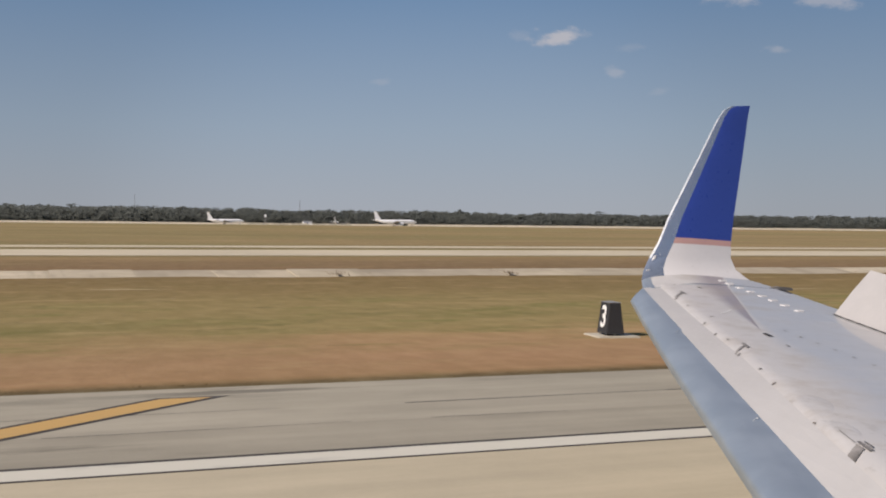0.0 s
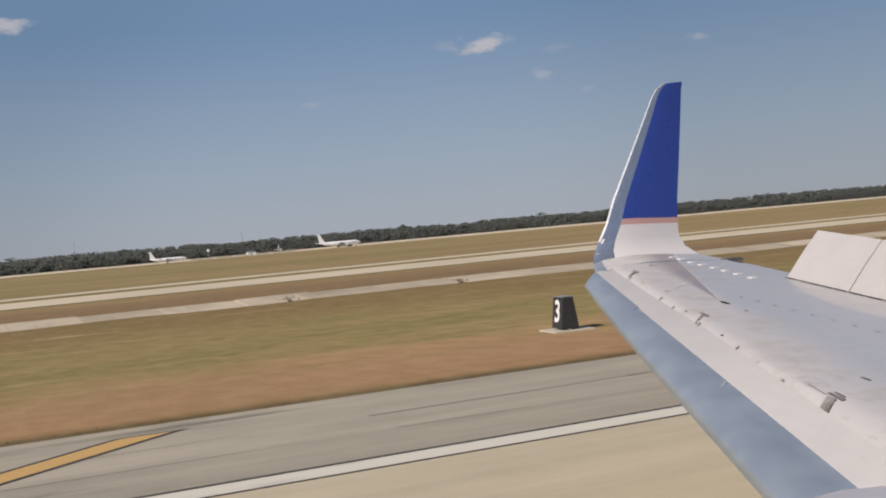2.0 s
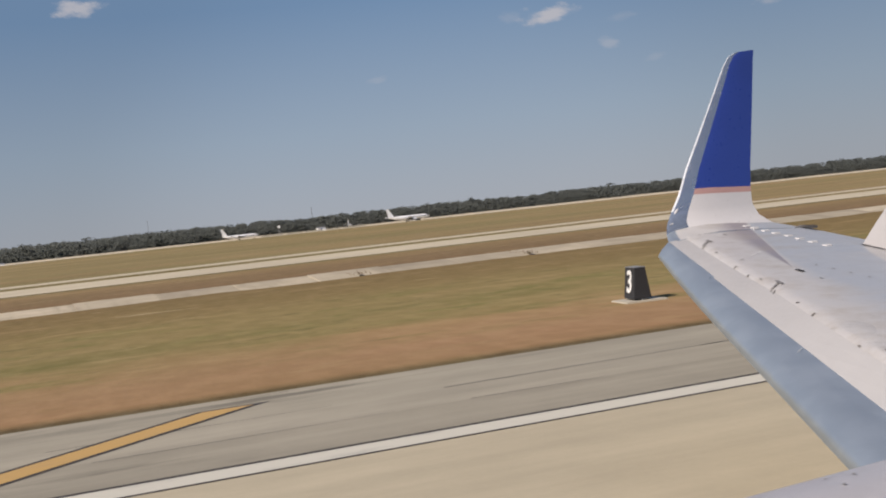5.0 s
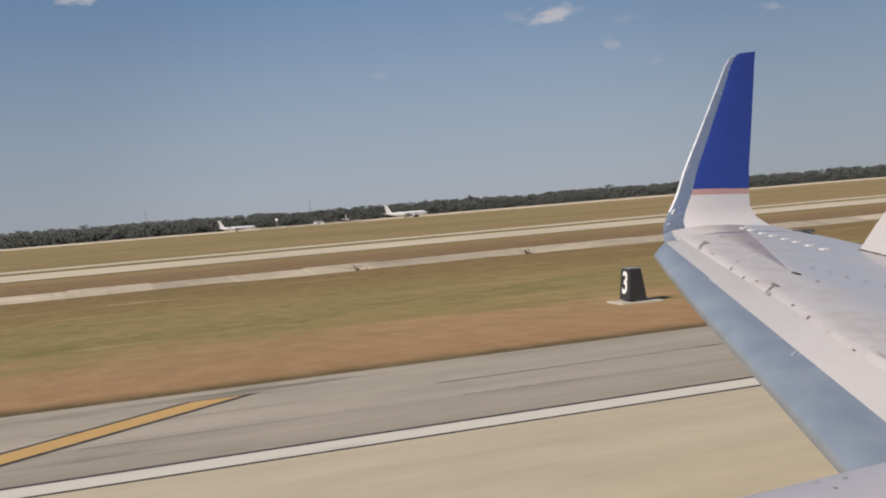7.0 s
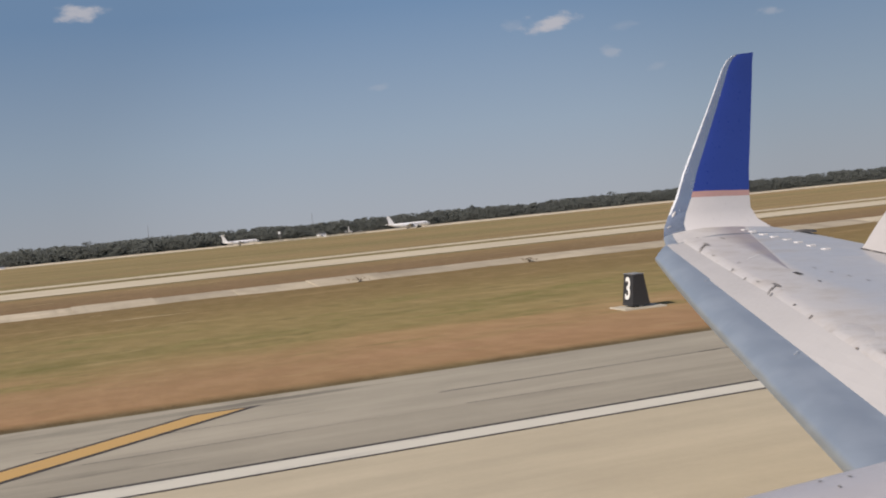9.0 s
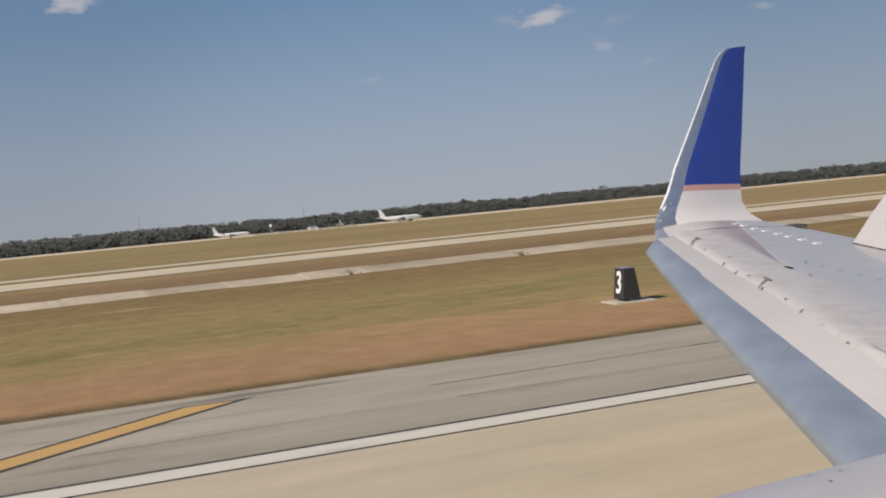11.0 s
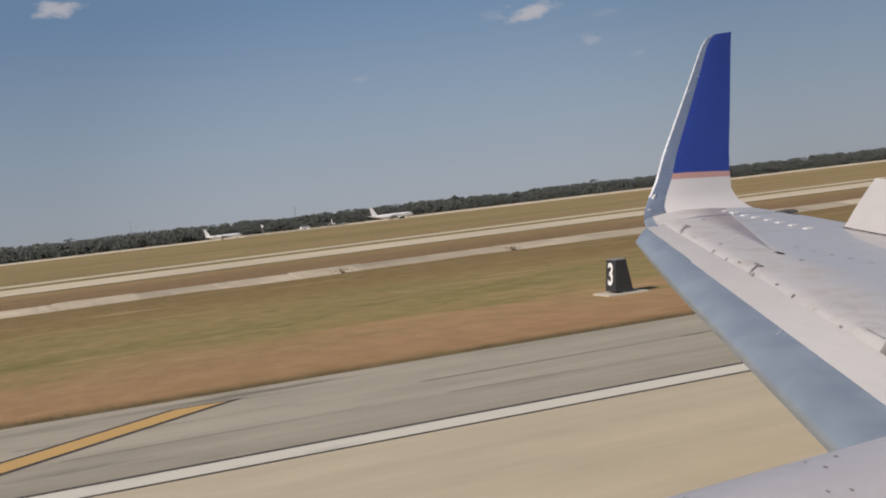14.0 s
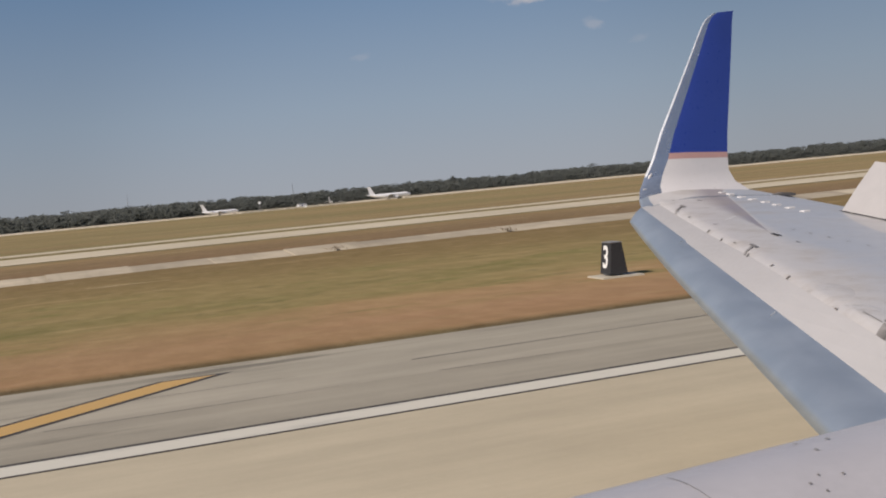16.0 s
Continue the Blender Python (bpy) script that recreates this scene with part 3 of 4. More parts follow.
# weeds in some of the open joints and along the foot of the lining
rnd = random.Random(21)
vs, fs = [], []
for i in range(120):
    x = SHIFT - 330 + 6.1 * i
    n = rnd.choice((0, 0, 0, 0, 0, 0, 0, 12, 30))
    for k in range(n + 55):
        if k < n:
            u = rnd.random() ** 1.6
            px, py, h = x + rnd.gauss(0, 0.06 + 0.2 * u), CREST - (CREST - FOOT) * (1 - u) * 0.8 - 0.4, rnd.uniform(0.03, 0.12)
        else:
            px, py, h = x + rnd.uniform(0, 6.1), FOOT + 0.6 + abs(rnd.gauss(0, 0.6)), rnd.uniform(0.10, 0.45)
        pz = -0.84 + 0.92 * (py - FOOT - 0.4) / (CREST - FOOT - 0.4)
        a, w = rnd.uniform(0, 6.28), rnd.uniform(0.03, 0.09)
        n0 = len(vs)
        vs += [(px - math.cos(a) * w, py - math.sin(a) * w, pz - 0.05), (px + math.cos(a) * w, py + math.sin(a) * w, pz - 0.05), (px + rnd.gauss(0, 0.10), py + rnd.gauss(0, 0.10), pz + h)]
        fs.append((n0, n0 + 1, n0 + 2))
me = bpy.data.meshes.new("ditch_weeds")
me.from_pydata(vs, [], fs)
me.materials.append(GRASS)
tagged(new("ditch_weeds", me), "dry weeds in the joints of the ditch lining", "weeds", kind="stuff")

# ---- the airliner: right wing, winglet, engine, and the hull that carries them ----
plane = thing("airliner", "white twin-engine airliner on the runway, blue winglet, spoilers raised", "airplane")


def plane_z(y):
    return 3.25 + 0.105 * (y - 15.6)


def slat_back(y):
    return 6.16 + 0.43 * (y - 7.36)


def nose_gap(y):
    """How far the fixed nose reaches forward under the slat; it tucks in towards the engine."""
    return 0.32 - 0.07 * max(0.0, 8.2 - y)


def wing_tail(y):
    return 11.66 + 0.2 * (y - 15.54)


UPPER = ((0.0, -0.20), (0.012, -0.185), (0.035, -0.15), (0.07, -0.045), (0.10, 0.03), (0.14, 0.05), (0.2, 0.055), (0.3, 0.05), (0.45, 0.042), (0.6, 0.025), (0.75, 0.0), (0.9, -0.03), (1.0, -0.05))


def upper_z(x, y):
    c = (x - slat_back(y) + nose_gap(y)) / (wing_tail(y) - slat_back(y) + nose_gap(y))
    for (a, za), (b, zb) in zip(UPPER, UPPER[1:]):
        if c <= b:
            return plane_z(y) + za + (zb - za) * (c - a) / (b - a)
    return plane_z(y) - 0.05


def wing_box():
    rings = []
    for i in range(34):
        y = -1.0 + 16.3 * i / 33
        a, b = slat_back(y) - nose_gap(y), wing_tail(y)
        up = [(a + (b - a) * c, y, plane_z(y) + z) for c, z in UPPER]
        low = [(a + (b - a) * c, y, plane_z(y) - 0.05 - 0.095 * (b - a) * (c ** 0.5) * (1 - c) * 1.9 - (0.15 if c < 0.5 else 0.15 * (1 - c) * 2)) for c in (0.9, 0.7, 0.45, 0.2, 0.06)]
        rings.append(up + low)
    ob = smooth(part("wing", loft(bmesh.new(), rings), WING, plane, "off-white wing with a grey painted middle field"))
    ob.data.set_sharp_from_angle(angle=radians(40))
    return ob


wing_box()

# leading-edge slats, drooped: polished nose, painted back
NOSE = (Vector((8.91, 15.166, 3.005)), Vector((5.18, 6.61, 1.91)))
SEAM = (Vector((9.16, 15.256, 3.195)), Vector((5.58, 6.55, 2.12)))
BACK = (Vector((9.50, 15.12, 3.215)), Vector((6.02, 7.02, 2.365)))


def slat(s0, s1, step):
    rings = []
    for i in range(9):
        s = s0 + (s1 - s0) * i / 8
        n, m, b = (q[0].lerp(q[1], s) for q in (NOSE, SEAM, BACK))
        n = n + Vector((-0.06, 0.0, -0.055)) * (4 * s * (1 - s) if s < 0.5 else 1.0)
        m = m + Vector((step * 0.5, 0, 0))
        out = Vector((-0.52, 0.10, 0.55)) * (0.02 + 0.07 * min(1.0, s * 8))
        rings.append([n + Vector((0.16, -0.05, 0.02)), n + Vector((0.05, -0.01, -0.015)), n, n.lerp(m, 0.22) + out * 0.75, n.lerp(m, 0.5) + out, n.lerp(m, 0.78) + out * 0.7, m,
                      m.lerp(b, 0.3) + Vector((0, 0, 0.004)), m.lerp(b, 0.65) + Vector((0, 0, 0.003)), b, b - Vector((0, 0, 0.03)), m.lerp(b, 0.4) - Vector((0, 0, 0.12)), n.lerp(m, 0.35) + Vector((0.15, -0.04, -0.02))])
    ob = part("slat", loft(bmesh.new(), rings, mats=lambda i, j: 0 if j < 6 else 1), (SLAT_METAL, SLAT_WHITE), plane, "polished metal slat with a white painted back")
    ob.data.polygons.foreach_set("use_smooth", [f.material_index == 0 for f in ob.data.polygons])
    return ob


slat(0.0, 0.332, 0.03)
slat(0.332, 0.742, -0.02)
slat(0.742, 1.45, -0.02)
for s in (0.332, 0.742):                                # pale seal at each slat joint
    n, m = NOSE[0].lerp(NOSE[1], s), SEAM[0].lerp(SEAM[1], s)
    a = n.lerp(m, 0.93) + Vector((-0.02, 0.002, 0.02))
    b = n.lerp(m, 0.78) + Vector((-0.040, 0.008, 0.045)) + Vector((-0.061, -0.118, -0.004))
    w = Vector((0.006, 0.009, 0))
    bm = bmesh.new()
    loft(bm, [[a - w, a + w, a + w + Vector((0, 0, 0.008)), a - w + Vector((0, 0, 0.008))], [b - w * 0.5, b + w * 0.5, b + w * 0.5 + Vector((-0.004, 0, 0.006)), b - w * 0.5 + Vector((-0.004, 0, 0.006))]])
    part("joint_seal", bm, SIGN_WHITE, plane)


def section(le, te, thick, up):
    le, te = Vector(le), Vector(te)
    ch = te - le
    nrm = (ch.cross(up)).normalized() * ch.length * thick
    prof = ((0.0, 0.0), (0.006, 0.16), (0.022, 0.32), (0.07, 0.55), (0.19, 0.84), (0.35, 1.0), (0.6, 0.75), (0.85, 0.3), (1.0, 0.03))
    one = [le + ch * c + nrm * h for c, h in prof]
    two = [le + ch * c - nrm * h for c, h in prof[1:]]
    return one + two[::-1]


TIP = (((9.12, 15.12, 3.13), (11.6, 15.12, 3.15), 0.055), ((9.27, 15.42, 3.185), (11.56, 15.42, 3.19), 0.055), ((9.42, 15.7, 3.28), (11.4, 15.72, 3.27), 0.055),
       ((9.545, 15.869, 3.416), (11.255, 15.869, 3.426), 0.05), ((9.696, 15.951, 3.612), (11.199, 15.936, 3.612), 0.045), ((9.869, 15.985, 3.852), (11.224, 15.97, 3.797), 0.042),
       ((9.924, 16.005, 3.939), (11.239, 15.99, 3.884), 0.042), ((10.104, 16.085, 4.226), (11.344, 16.085, 4.236), 0.042), ((10.454, 16.2, 4.717), (11.494, 16.195, 4.687), 0.042),
       ((10.789, 16.315, 5.179), (11.644, 16.31, 5.149), 0.042), ((11.064, 16.415, 5.561), (11.774, 16.415, 5.521), 0.042), ((11.299, 16.5, 5.883), (11.914, 16.525, 5.963), 0.042),
       ((11.419, 16.52, 6.019), (11.949, 16.54, 6.079), 0.04), ((11.574, 16.535, 6.101), (11.969, 16.55, 6.131), 0.03))
rings = []
for i, (le, te, th) in enumerate(TIP):
    a = Vector(TIP[max(i - 1, 0)][0]) + Vector(TIP[max(i - 1, 0)][1])
    b = Vector(TIP[min(i + 1, len(TIP) - 1)][0]) + Vector(TIP[min(i + 1, len(TIP) - 1)][1])
    rings.append(section(le, te, th, (b - a).normalized()))


def tip_slot(i, j):
    nose = j < 4 or j >= 13
    if i < 2:
        return 5 if not (j < 3 or j >= 14) else 4
    if nose:
        return 6 if i < 4 else 7 if j < 2 or j >= 15 else 0
    return 1 if i < 5 else 2 if i < 6 else 3


winglet = smooth(part("winglet", loft(bmesh.new(), rings, mats=tip_slot), (EDGE_METAL, WINGLET_WHITE, PAINT_PINK, PAINT_BLUE, SLAT_METAL, WING, LENS, GLINT_NOSE), plane, "deep blue upswept winglet with a pink stripe and bare metal edge"))
winglet.data.set_sharp_from_angle(angle=radians(50))


def root_lamp(i, c, size):
    """A small frosted lamp that sits on the inner face of the lens at the winglet's root."""
    le, te = Vector(TIP[i][0]), Vector(TIP[i][1])
    up = (Vector(TIP[i + 1][0]) - le).normalized()
    fore = (te - le).normalized()
    out = fore.cross(up).normalized()
    p = le.lerp(te, c) + out * (te - le).length * TIP[i][2] * 0.55 * (1 if out.y < 0 else -1)
    bm = bmesh.new()
    bmesh.ops.create_uvsphere(bm, u_segments=14, v_segments=8, radius=1.0)
    frame_of = Matrix((fore, up, out)).transposed().to_4x4()
    bmesh.ops.transform(bm, matrix=Matrix.Translation(p) @ frame_of @ Matrix.Diagonal((*size, 1)), verts=bm.verts[:])
    return smooth(part("position_light", bm, WINGLET_WHITE, plane, "small frosted white position light in the lens"))


root_lamp(4, 0.05, (0.03, 0.055, 0.016))
root_lamp(3, 0.04, (0.04, 0.014, 0.012))


def on_wing(pts, lift, n=8):
    """A thin painted or sunken patch that lies on the wing's upper skin; pts are four plan corners."""
    a, b, c, d = (Vector(p) for p in pts)
    bm = bmesh.new()
    grid = []
    for i in range(n + 1):
        row = []
        for j in range(n + 1):
            p = a.lerp(b, i / n).lerp(d.lerp(c, i / n), j / n)
            row.append(bm.verts.new((p.x, p.y, upper_z(p.x, p.y) + lift)))
        grid.append(row)
    for i in range(n):
        for j in range(n):
            bm.faces.new((grid[i][j], grid[i + 1][j], grid[i + 1][j + 1], grid[i][j + 1]))
    bmesh.ops.recalc_face_normals(bm, faces=bm.faces[:])
    if sum(f.normal.z for f in bm.faces) < 0:
        bmesh.ops.reverse_faces(bm, faces=bm.faces[:])
    return bm



# slat-track cut-outs, drain slots, fasteners on the upper skin
SLOTS = ((9.60, 15.08, 0.05, 0.05), (9.84, 14.80, 0.05, 0.20), (8.77, 13.46, 0.05, 0.06), (8.26, 12.32, 0.06, 0.06), (8.55, 12.58, 0.10, 0.03), (8.00, 11.71, 0.05, 0.06),
         (7.89, 11.31, 0.04, 0.06), (7.83, 11.45, 0.03, 0.05), (7.30, 9.91, 0.05, 0.05), (7.05, 9.36, 0.06, 0.06), (8.506, 11.413, 0.09, 0.28), (8.35, 10.83, 0.04, 0.10),
         (6.50, 8.10, 0.06, 0.07), (6.92, 7.57, 0.04, 0.19))
for x, y, dx, dy in SLOTS:
    dx, dy = dx * 0.68, dy * 0.68
    part("skin_slot", on_wing(((x - dx / 2, y - dy / 2), (x + dx / 2, y - dy / 2), (x + dx / 2 + dy * 0.2, y + dy / 2), (x - dx / 2 + dy * 0.2, y + dy / 2)), 0.008, 2), DARK if dx * dy > 0.009 else TRACK_METAL, plane)
part("slat_track", on_wing(((6.03, 7.10), (6.30, 7.23), (6.33, 7.36), (6.055, 7.24)), 0.012, 5), OILY, plane, "slat track cut-out smeared with black oil")
part("track_stop", on_wing(((6.29, 7.17), (6.33, 7.16), (6.40, 7.40), (6.37, 7.41)), 0.014, 3), OILY, plane)
part("track_stop", on_wing(((6.36, 7.22), (6.38, 7.215), (6.43, 7.38), (6.415, 7.385)), 0.014, 3), OILY, plane)
part("skin_gap", on_wing(((6.34, 7.40), (6.352, 7.40), (6.482, 7.74), (6.472, 7.745)), 0.012, 4), GREASE, plane, "thin oily gap in the wing skin")
for stem, cap, foot in ((((7.556, 10.684), (7.826, 10.884), (7.836, 10.924), (7.566, 10.734)), ((7.786, 10.804), (7.826, 10.794), (7.906, 11.004), (7.866, 11.024)), ((7.496, 10.584), (7.576, 10.624), (7.596, 10.664), (7.516, 10.634))),
                       (((9.008, 14.095), (9.258, 14.325), (9.268, 14.375), (9.018, 14.165)), ((9.228, 14.265), (9.268, 14.245), (9.338, 14.465), (9.298, 14.485)), ((8.948, 14.025), (9.008, 14.055), (9.018, 14.105), (8.958, 14.085)))):
    part("slat_track", on_wing(stem, 0.010, 4), GREASE, plane, "oily dark slat track cut-out")
    part("track_stop", on_wing(cap, 0.012, 3), GREASE, plane)
    part("track_stop", on_wing(foot, 0.012, 3), GREASE, plane)
part("panel_seam", on_wing(((8.80, 12.74), (9.16, 13.00), (9.17, 13.025), (8.80, 12.755)), 0.008, 6), SIGN_WHITE, plane)


def bulge(x, y, rx, ry, h):
    """A shallow blister in the skin over a slat track."""
    bm = bmesh.new()
    rings = []
    for k in range(7):
        q = k / 6
        rings.append([(x + rx * (1 - q * 0.96) * math.cos(a) + 0.43 * ry * (1 - q * 0.96) * math.sin(a), y + ry * (1 - q * 0.96) * math.sin(a)) for a in (2 * math.pi * i / 20 for i in range(20))])
    loft(bm, [[(px, py, upper_z(px, py) + h * (1 - (1 - k / 6) ** 2) ** 1.5 + 0.002 - (0.004 if k == 0 else 0)) for px, py in ring] for k, ring in enumerate(rings)], True, False)
    bm.faces.new([v for v in bm.verts[-20:]])
    bmesh.ops.recalc_face_normals(bm, faces=bm.faces[:])
    return smooth(part("skin_blister", bm, WING, plane, "shallow white blister over a slat track"))


for x, y in ((6.80, 8.50), (6.40, 7.68)):
    bulge(x, y, 0.24, 0.36, 0.006)
for i in range(9):
    y = 11.6 - 0.36 * i
    part("fastener_row", on_wing(((8.93 - 0.05 * i, y), (8.945 - 0.05 * i, y), (8.955 - 0.05 * i, y + 0.07), (8.935 - 0.05 * i, y + 0.07)), 0.007, 1), TRACK_METAL, plane)

# vortex generators: small white vanes in a row
VANES = ((10.66, 15.40), (10.62, 15.15), (10.63, 14.90), (10.58, 14.58), (10.51, 14.20), (10.43, 13.85), (10.34, 13.46), (10.25, 13.05))
for x, y in VANES:
    bm = bmesh.new()
    z = upper_z(x, y) + (0.02 if y > 15.1 else 0)
    rings = []
    for q, w, h in ((0.0, 0.056, -0.02), (0.0, 0.054, 0.006), (0.010, 0.044, 0.014), (0.022, 0.028, 0.018)):
        rings.append([(x - 0.065 + q, y, z + h), (x - 0.04, y - w, z + h), (x + 0.055 - q * 0.5, y - w, z + h), (x + 0.055 - q * 0.5, y + w, z + h), (x - 0.04, y + w, z + h)])
    loft(bm, rings)
    part("vortex_generator", bm, VANE_WHITE, plane, "small white vane")

# aileron hinge fairing at the tail edge, and a dark gap
part("aileron_gap", on_wing(((11.40, 14.6), (11.55, 15.0), (11.62, 15.35), (11.50, 15.25)), 0.012, 3), DARK, plane)
bm = bmesh.new()
loft(bm, [[(x, y - w, z), (x, y + w, z), (x, y + w * 0.6, z + t), (x, y - w * 0.6, z + t)] for x, y, z, w, t in
          ((11.30, 15.15, 3.12, 0.05, 0.05), (11.55, 15.2, 3.13, 0.08, 0.07), (11.78, 15.25, 3.13, 0.06, 0.05), (11.88, 15.27, 3.13, 0.03, 0.03))])
part("hinge_fairing", bm, TRACK_METAL, plane, "dark aileron hinge fairing")


# spoilers, raised
def spoiler(y0, y1):
    def hinge(y):
        return Vector((10.77 + 0.205 * (y - 12.95), y, 2.95 + 0.103 * (y - 12.95)))
    rise = Vector((0.50, -0.12, 0.60))
    out = Vector((-0.77, 0, 0.64))
    rings = []
    for y in (y0, y0 + 0.02, y1 - 0.02, y1):
        t = 0.03 if y in (y0 + 0.02, y1 - 0.02) else 0.02
        h = hinge(y)
        rings.append([h + out * 0.0, h + rise * 0.5 + out * 0.012, h + rise, h + rise - out * 0.012, h + rise * 0.5 - out * t * 2, h - out * t * 2.5])
    return part("spoiler", loft(bmesh.new(), rings), PAINT_WHITE, plane, "raised white spoiler panel")


for y0, y1 in ((11.49, 12.95), (9.59, 11.47), (7.70, 9.57)):
    spoiler(y0, y1)
    bm = bmesh.new()
    for k in range(5):
        a, b = y0 + (y1 - y0) * (k + 0.04) / 5, y0 + (y1 - y0) * (k + 0.92) / 5
        pa, pb = (10.745 + 0.205 * (v - 12.95) for v in (a, b))
        q = [(pa - 0.035, a), (pa + 0.015, a), (pb + 0.015, b), (pb - 0.035, b)]
        bm.faces.new([bm.verts.new((x, y, upper_z(x, y) + 0.012)) for x, y in q])
    part("spoiler_hinge_gap", bm, DARK, plane, "dark gap along the spoiler hinge")

# engine nacelle
NY, NZ = 5.1, 1.25
PROFILE = ((0.85, 0.72), (0.48, 0.77), (0.35, 0.85), (0.40, 0.90), (0.65, 0.935), (1.3, 0.97), (2.1, 1.0), (3.4, 1.0), (4.6, 1.0), (5.2, 0.92), (5.9, 0.74))
rings = [[(x, NY + r * math.sin(2 * math.pi * k / 48), NZ + 0.04 * (x - 2.7) + r * math.cos(2 * math.pi * k / 48)) for k in range(48)] for x, r in PROFILE]
nacelle = smooth(part("engine_nacelle", loft(bmesh.new(), rings, mats=lambda i, j: 1 if i < 4 else 0), (NACELLE, SLAT_METAL), plane, "pale grey engine cowling with a bare metal lip"))
bm = bmesh.new()
loft(bm, [[(x, NY + r * math.sin(2 * math.pi * k / 32), NZ - 0.07 + r * math.cos(2 * math.pi * k / 32)) for k in range(32)] for x, r in ((0.80, 0.735), (0.86, 0.735))])
part("fan", bm, DARK, nacelle, "dark engine fan")
bm = bmesh.new()
loft(bm, [[(x, NY + r * math.sin(2 * math.pi * k / 20), NZ - 0.07 + r * math.cos(2 * math.pi * k / 20)) for k in range(20)] for x, r in ((0.50, 0.01), (0.56, 0.08), (0.68, 0.17), (0.82, 0.23))])
smooth(part("spinner", bm, NACELLE, nacelle))
bm = bmesh.new()
loft(bm, [[(3.6, NY - 0.02, NZ + 0.8), (3.6, NY + 0.02, NZ + 0.8), (3.6, NY + 0.01, NZ + 0.99), (3.6, NY - 0.01, NZ + 0.99)],
          [(4.6, NY - 0.16, NZ + 0.6), (4.6, NY + 0.16, NZ + 0.6), (4.6, NY + 0.12, plane_z(NY) - 0.2), (4.6, NY - 0.12, plane_z(NY) - 0.2)],
          [(6.2, NY - 0.18, NZ + 0.3), (6.2, NY + 0.18, NZ + 0.3), (6.2, NY + 0.14, plane_z(NY) - 0.1), (6.2, NY - 0.14, plane_z(NY) - 0.1)]])
part("engine_pylon", bm, NACELLE, plane)


def on_nacelle(x0, x1, a0, a1, r=1.004):
    bm = bmesh.new()
    n = 4
    rows = [[bm.verts.new((x, NY + r * math.sin(radians(a0 + (a1 - a0) * k / n)), NZ + 0.04 * (x - 2.7) + r * math.cos(radians(a0 + (a1 - a0) * k / n)))) for k in range(n + 1)] for x in (x0, x1)]
    for k in range(n):
        bm.faces.new((rows[0][k], rows[1][k], rows[1][k + 1], rows[0][k + 1]))
    bmesh.ops.recalc_face_normals(bm, faces=bm.faces[:])
    return bm


for x, a, dx, da in COWL_MARKS:
    part("cowl_latch", on_nacelle(x - dx / 3, x + dx / 3, a - da / 3, a + da / 3), GREASE, plane)

# hull and gear
HY, HZ = -2.55, 3.1
hull = ((-14.2, 0.25, 2.5), (-13.6, 0.8, 2.55), (-12.4, 1.35, 2.75), (-10.5, 1.75, 2.98), (-8.5, 1.88, 3.1), (12.0, 1.88, 3.1), (16.0, 1.6, 3.35), (20.0, 0.95, 3.85), (23.0, 0.35, 4.3))
rings = [[(x, HY + r * math.sin(2 * math.pi * k / 32), z + r * 1.06 * math.cos(2 * math.pi * k / 32)) for k in range(32)] for x, r, z in hull]
smooth(part("fuselage", loft(bmesh.new(), rings), PAINT_WHITE, plane, "plain white tubular hull"))
for x, y, r in ((8.2, 0.1, 0.55), (8.2, -5.2, 0.55), (-9.0, HY, 0.35)):
    gear = part("landing_gear", tube(bmesh.new(), (x, y, r), (x, y, 2.2), 0.11, 0.14, 12), STEEL, plane)
    for side in (-0.42, 0.12) if r > 0.5 else (-0.3, 0.06):
        bm = bmesh.new()
        loft(bm, [[(x + q * math.cos(2 * math.pi * k / 24), y + side + w, r + q * math.sin(2 * math.pi * k / 24)) for k in range(24)]
                  for q, w in ((r * 0.5, 0.02), (r * 0.93, 0.0), (r, 0.06), (r, 0.24), (r * 0.93, 0.30), (r * 0.5, 0.28))])
        part("tyre", bm, RUBBER, gear)

# ---- signs and lights along the runway ----
def letters(text, size, mat, parent, m, name="number"):
    cu = bpy.data.curves.new(name, "FONT")
    cu.body, cu.size, cu.extrude, cu.align_x, cu.align_y = text, size, 0.004, "CENTER", "CENTER"
    cu.offset = 0.02 * size
    tmp = new(name, cu)
    me = bpy.data.meshes.new_from_object(tmp.evaluated_get(bpy.context.evaluated_depsgraph_get()))
    bpy.data.objects.remove(tmp)
    me.materials.clear()
    me.materials.append(mat)
    ob = new(name, me)
    ob.parent = parent
    ob.matrix_local = m
    return ob


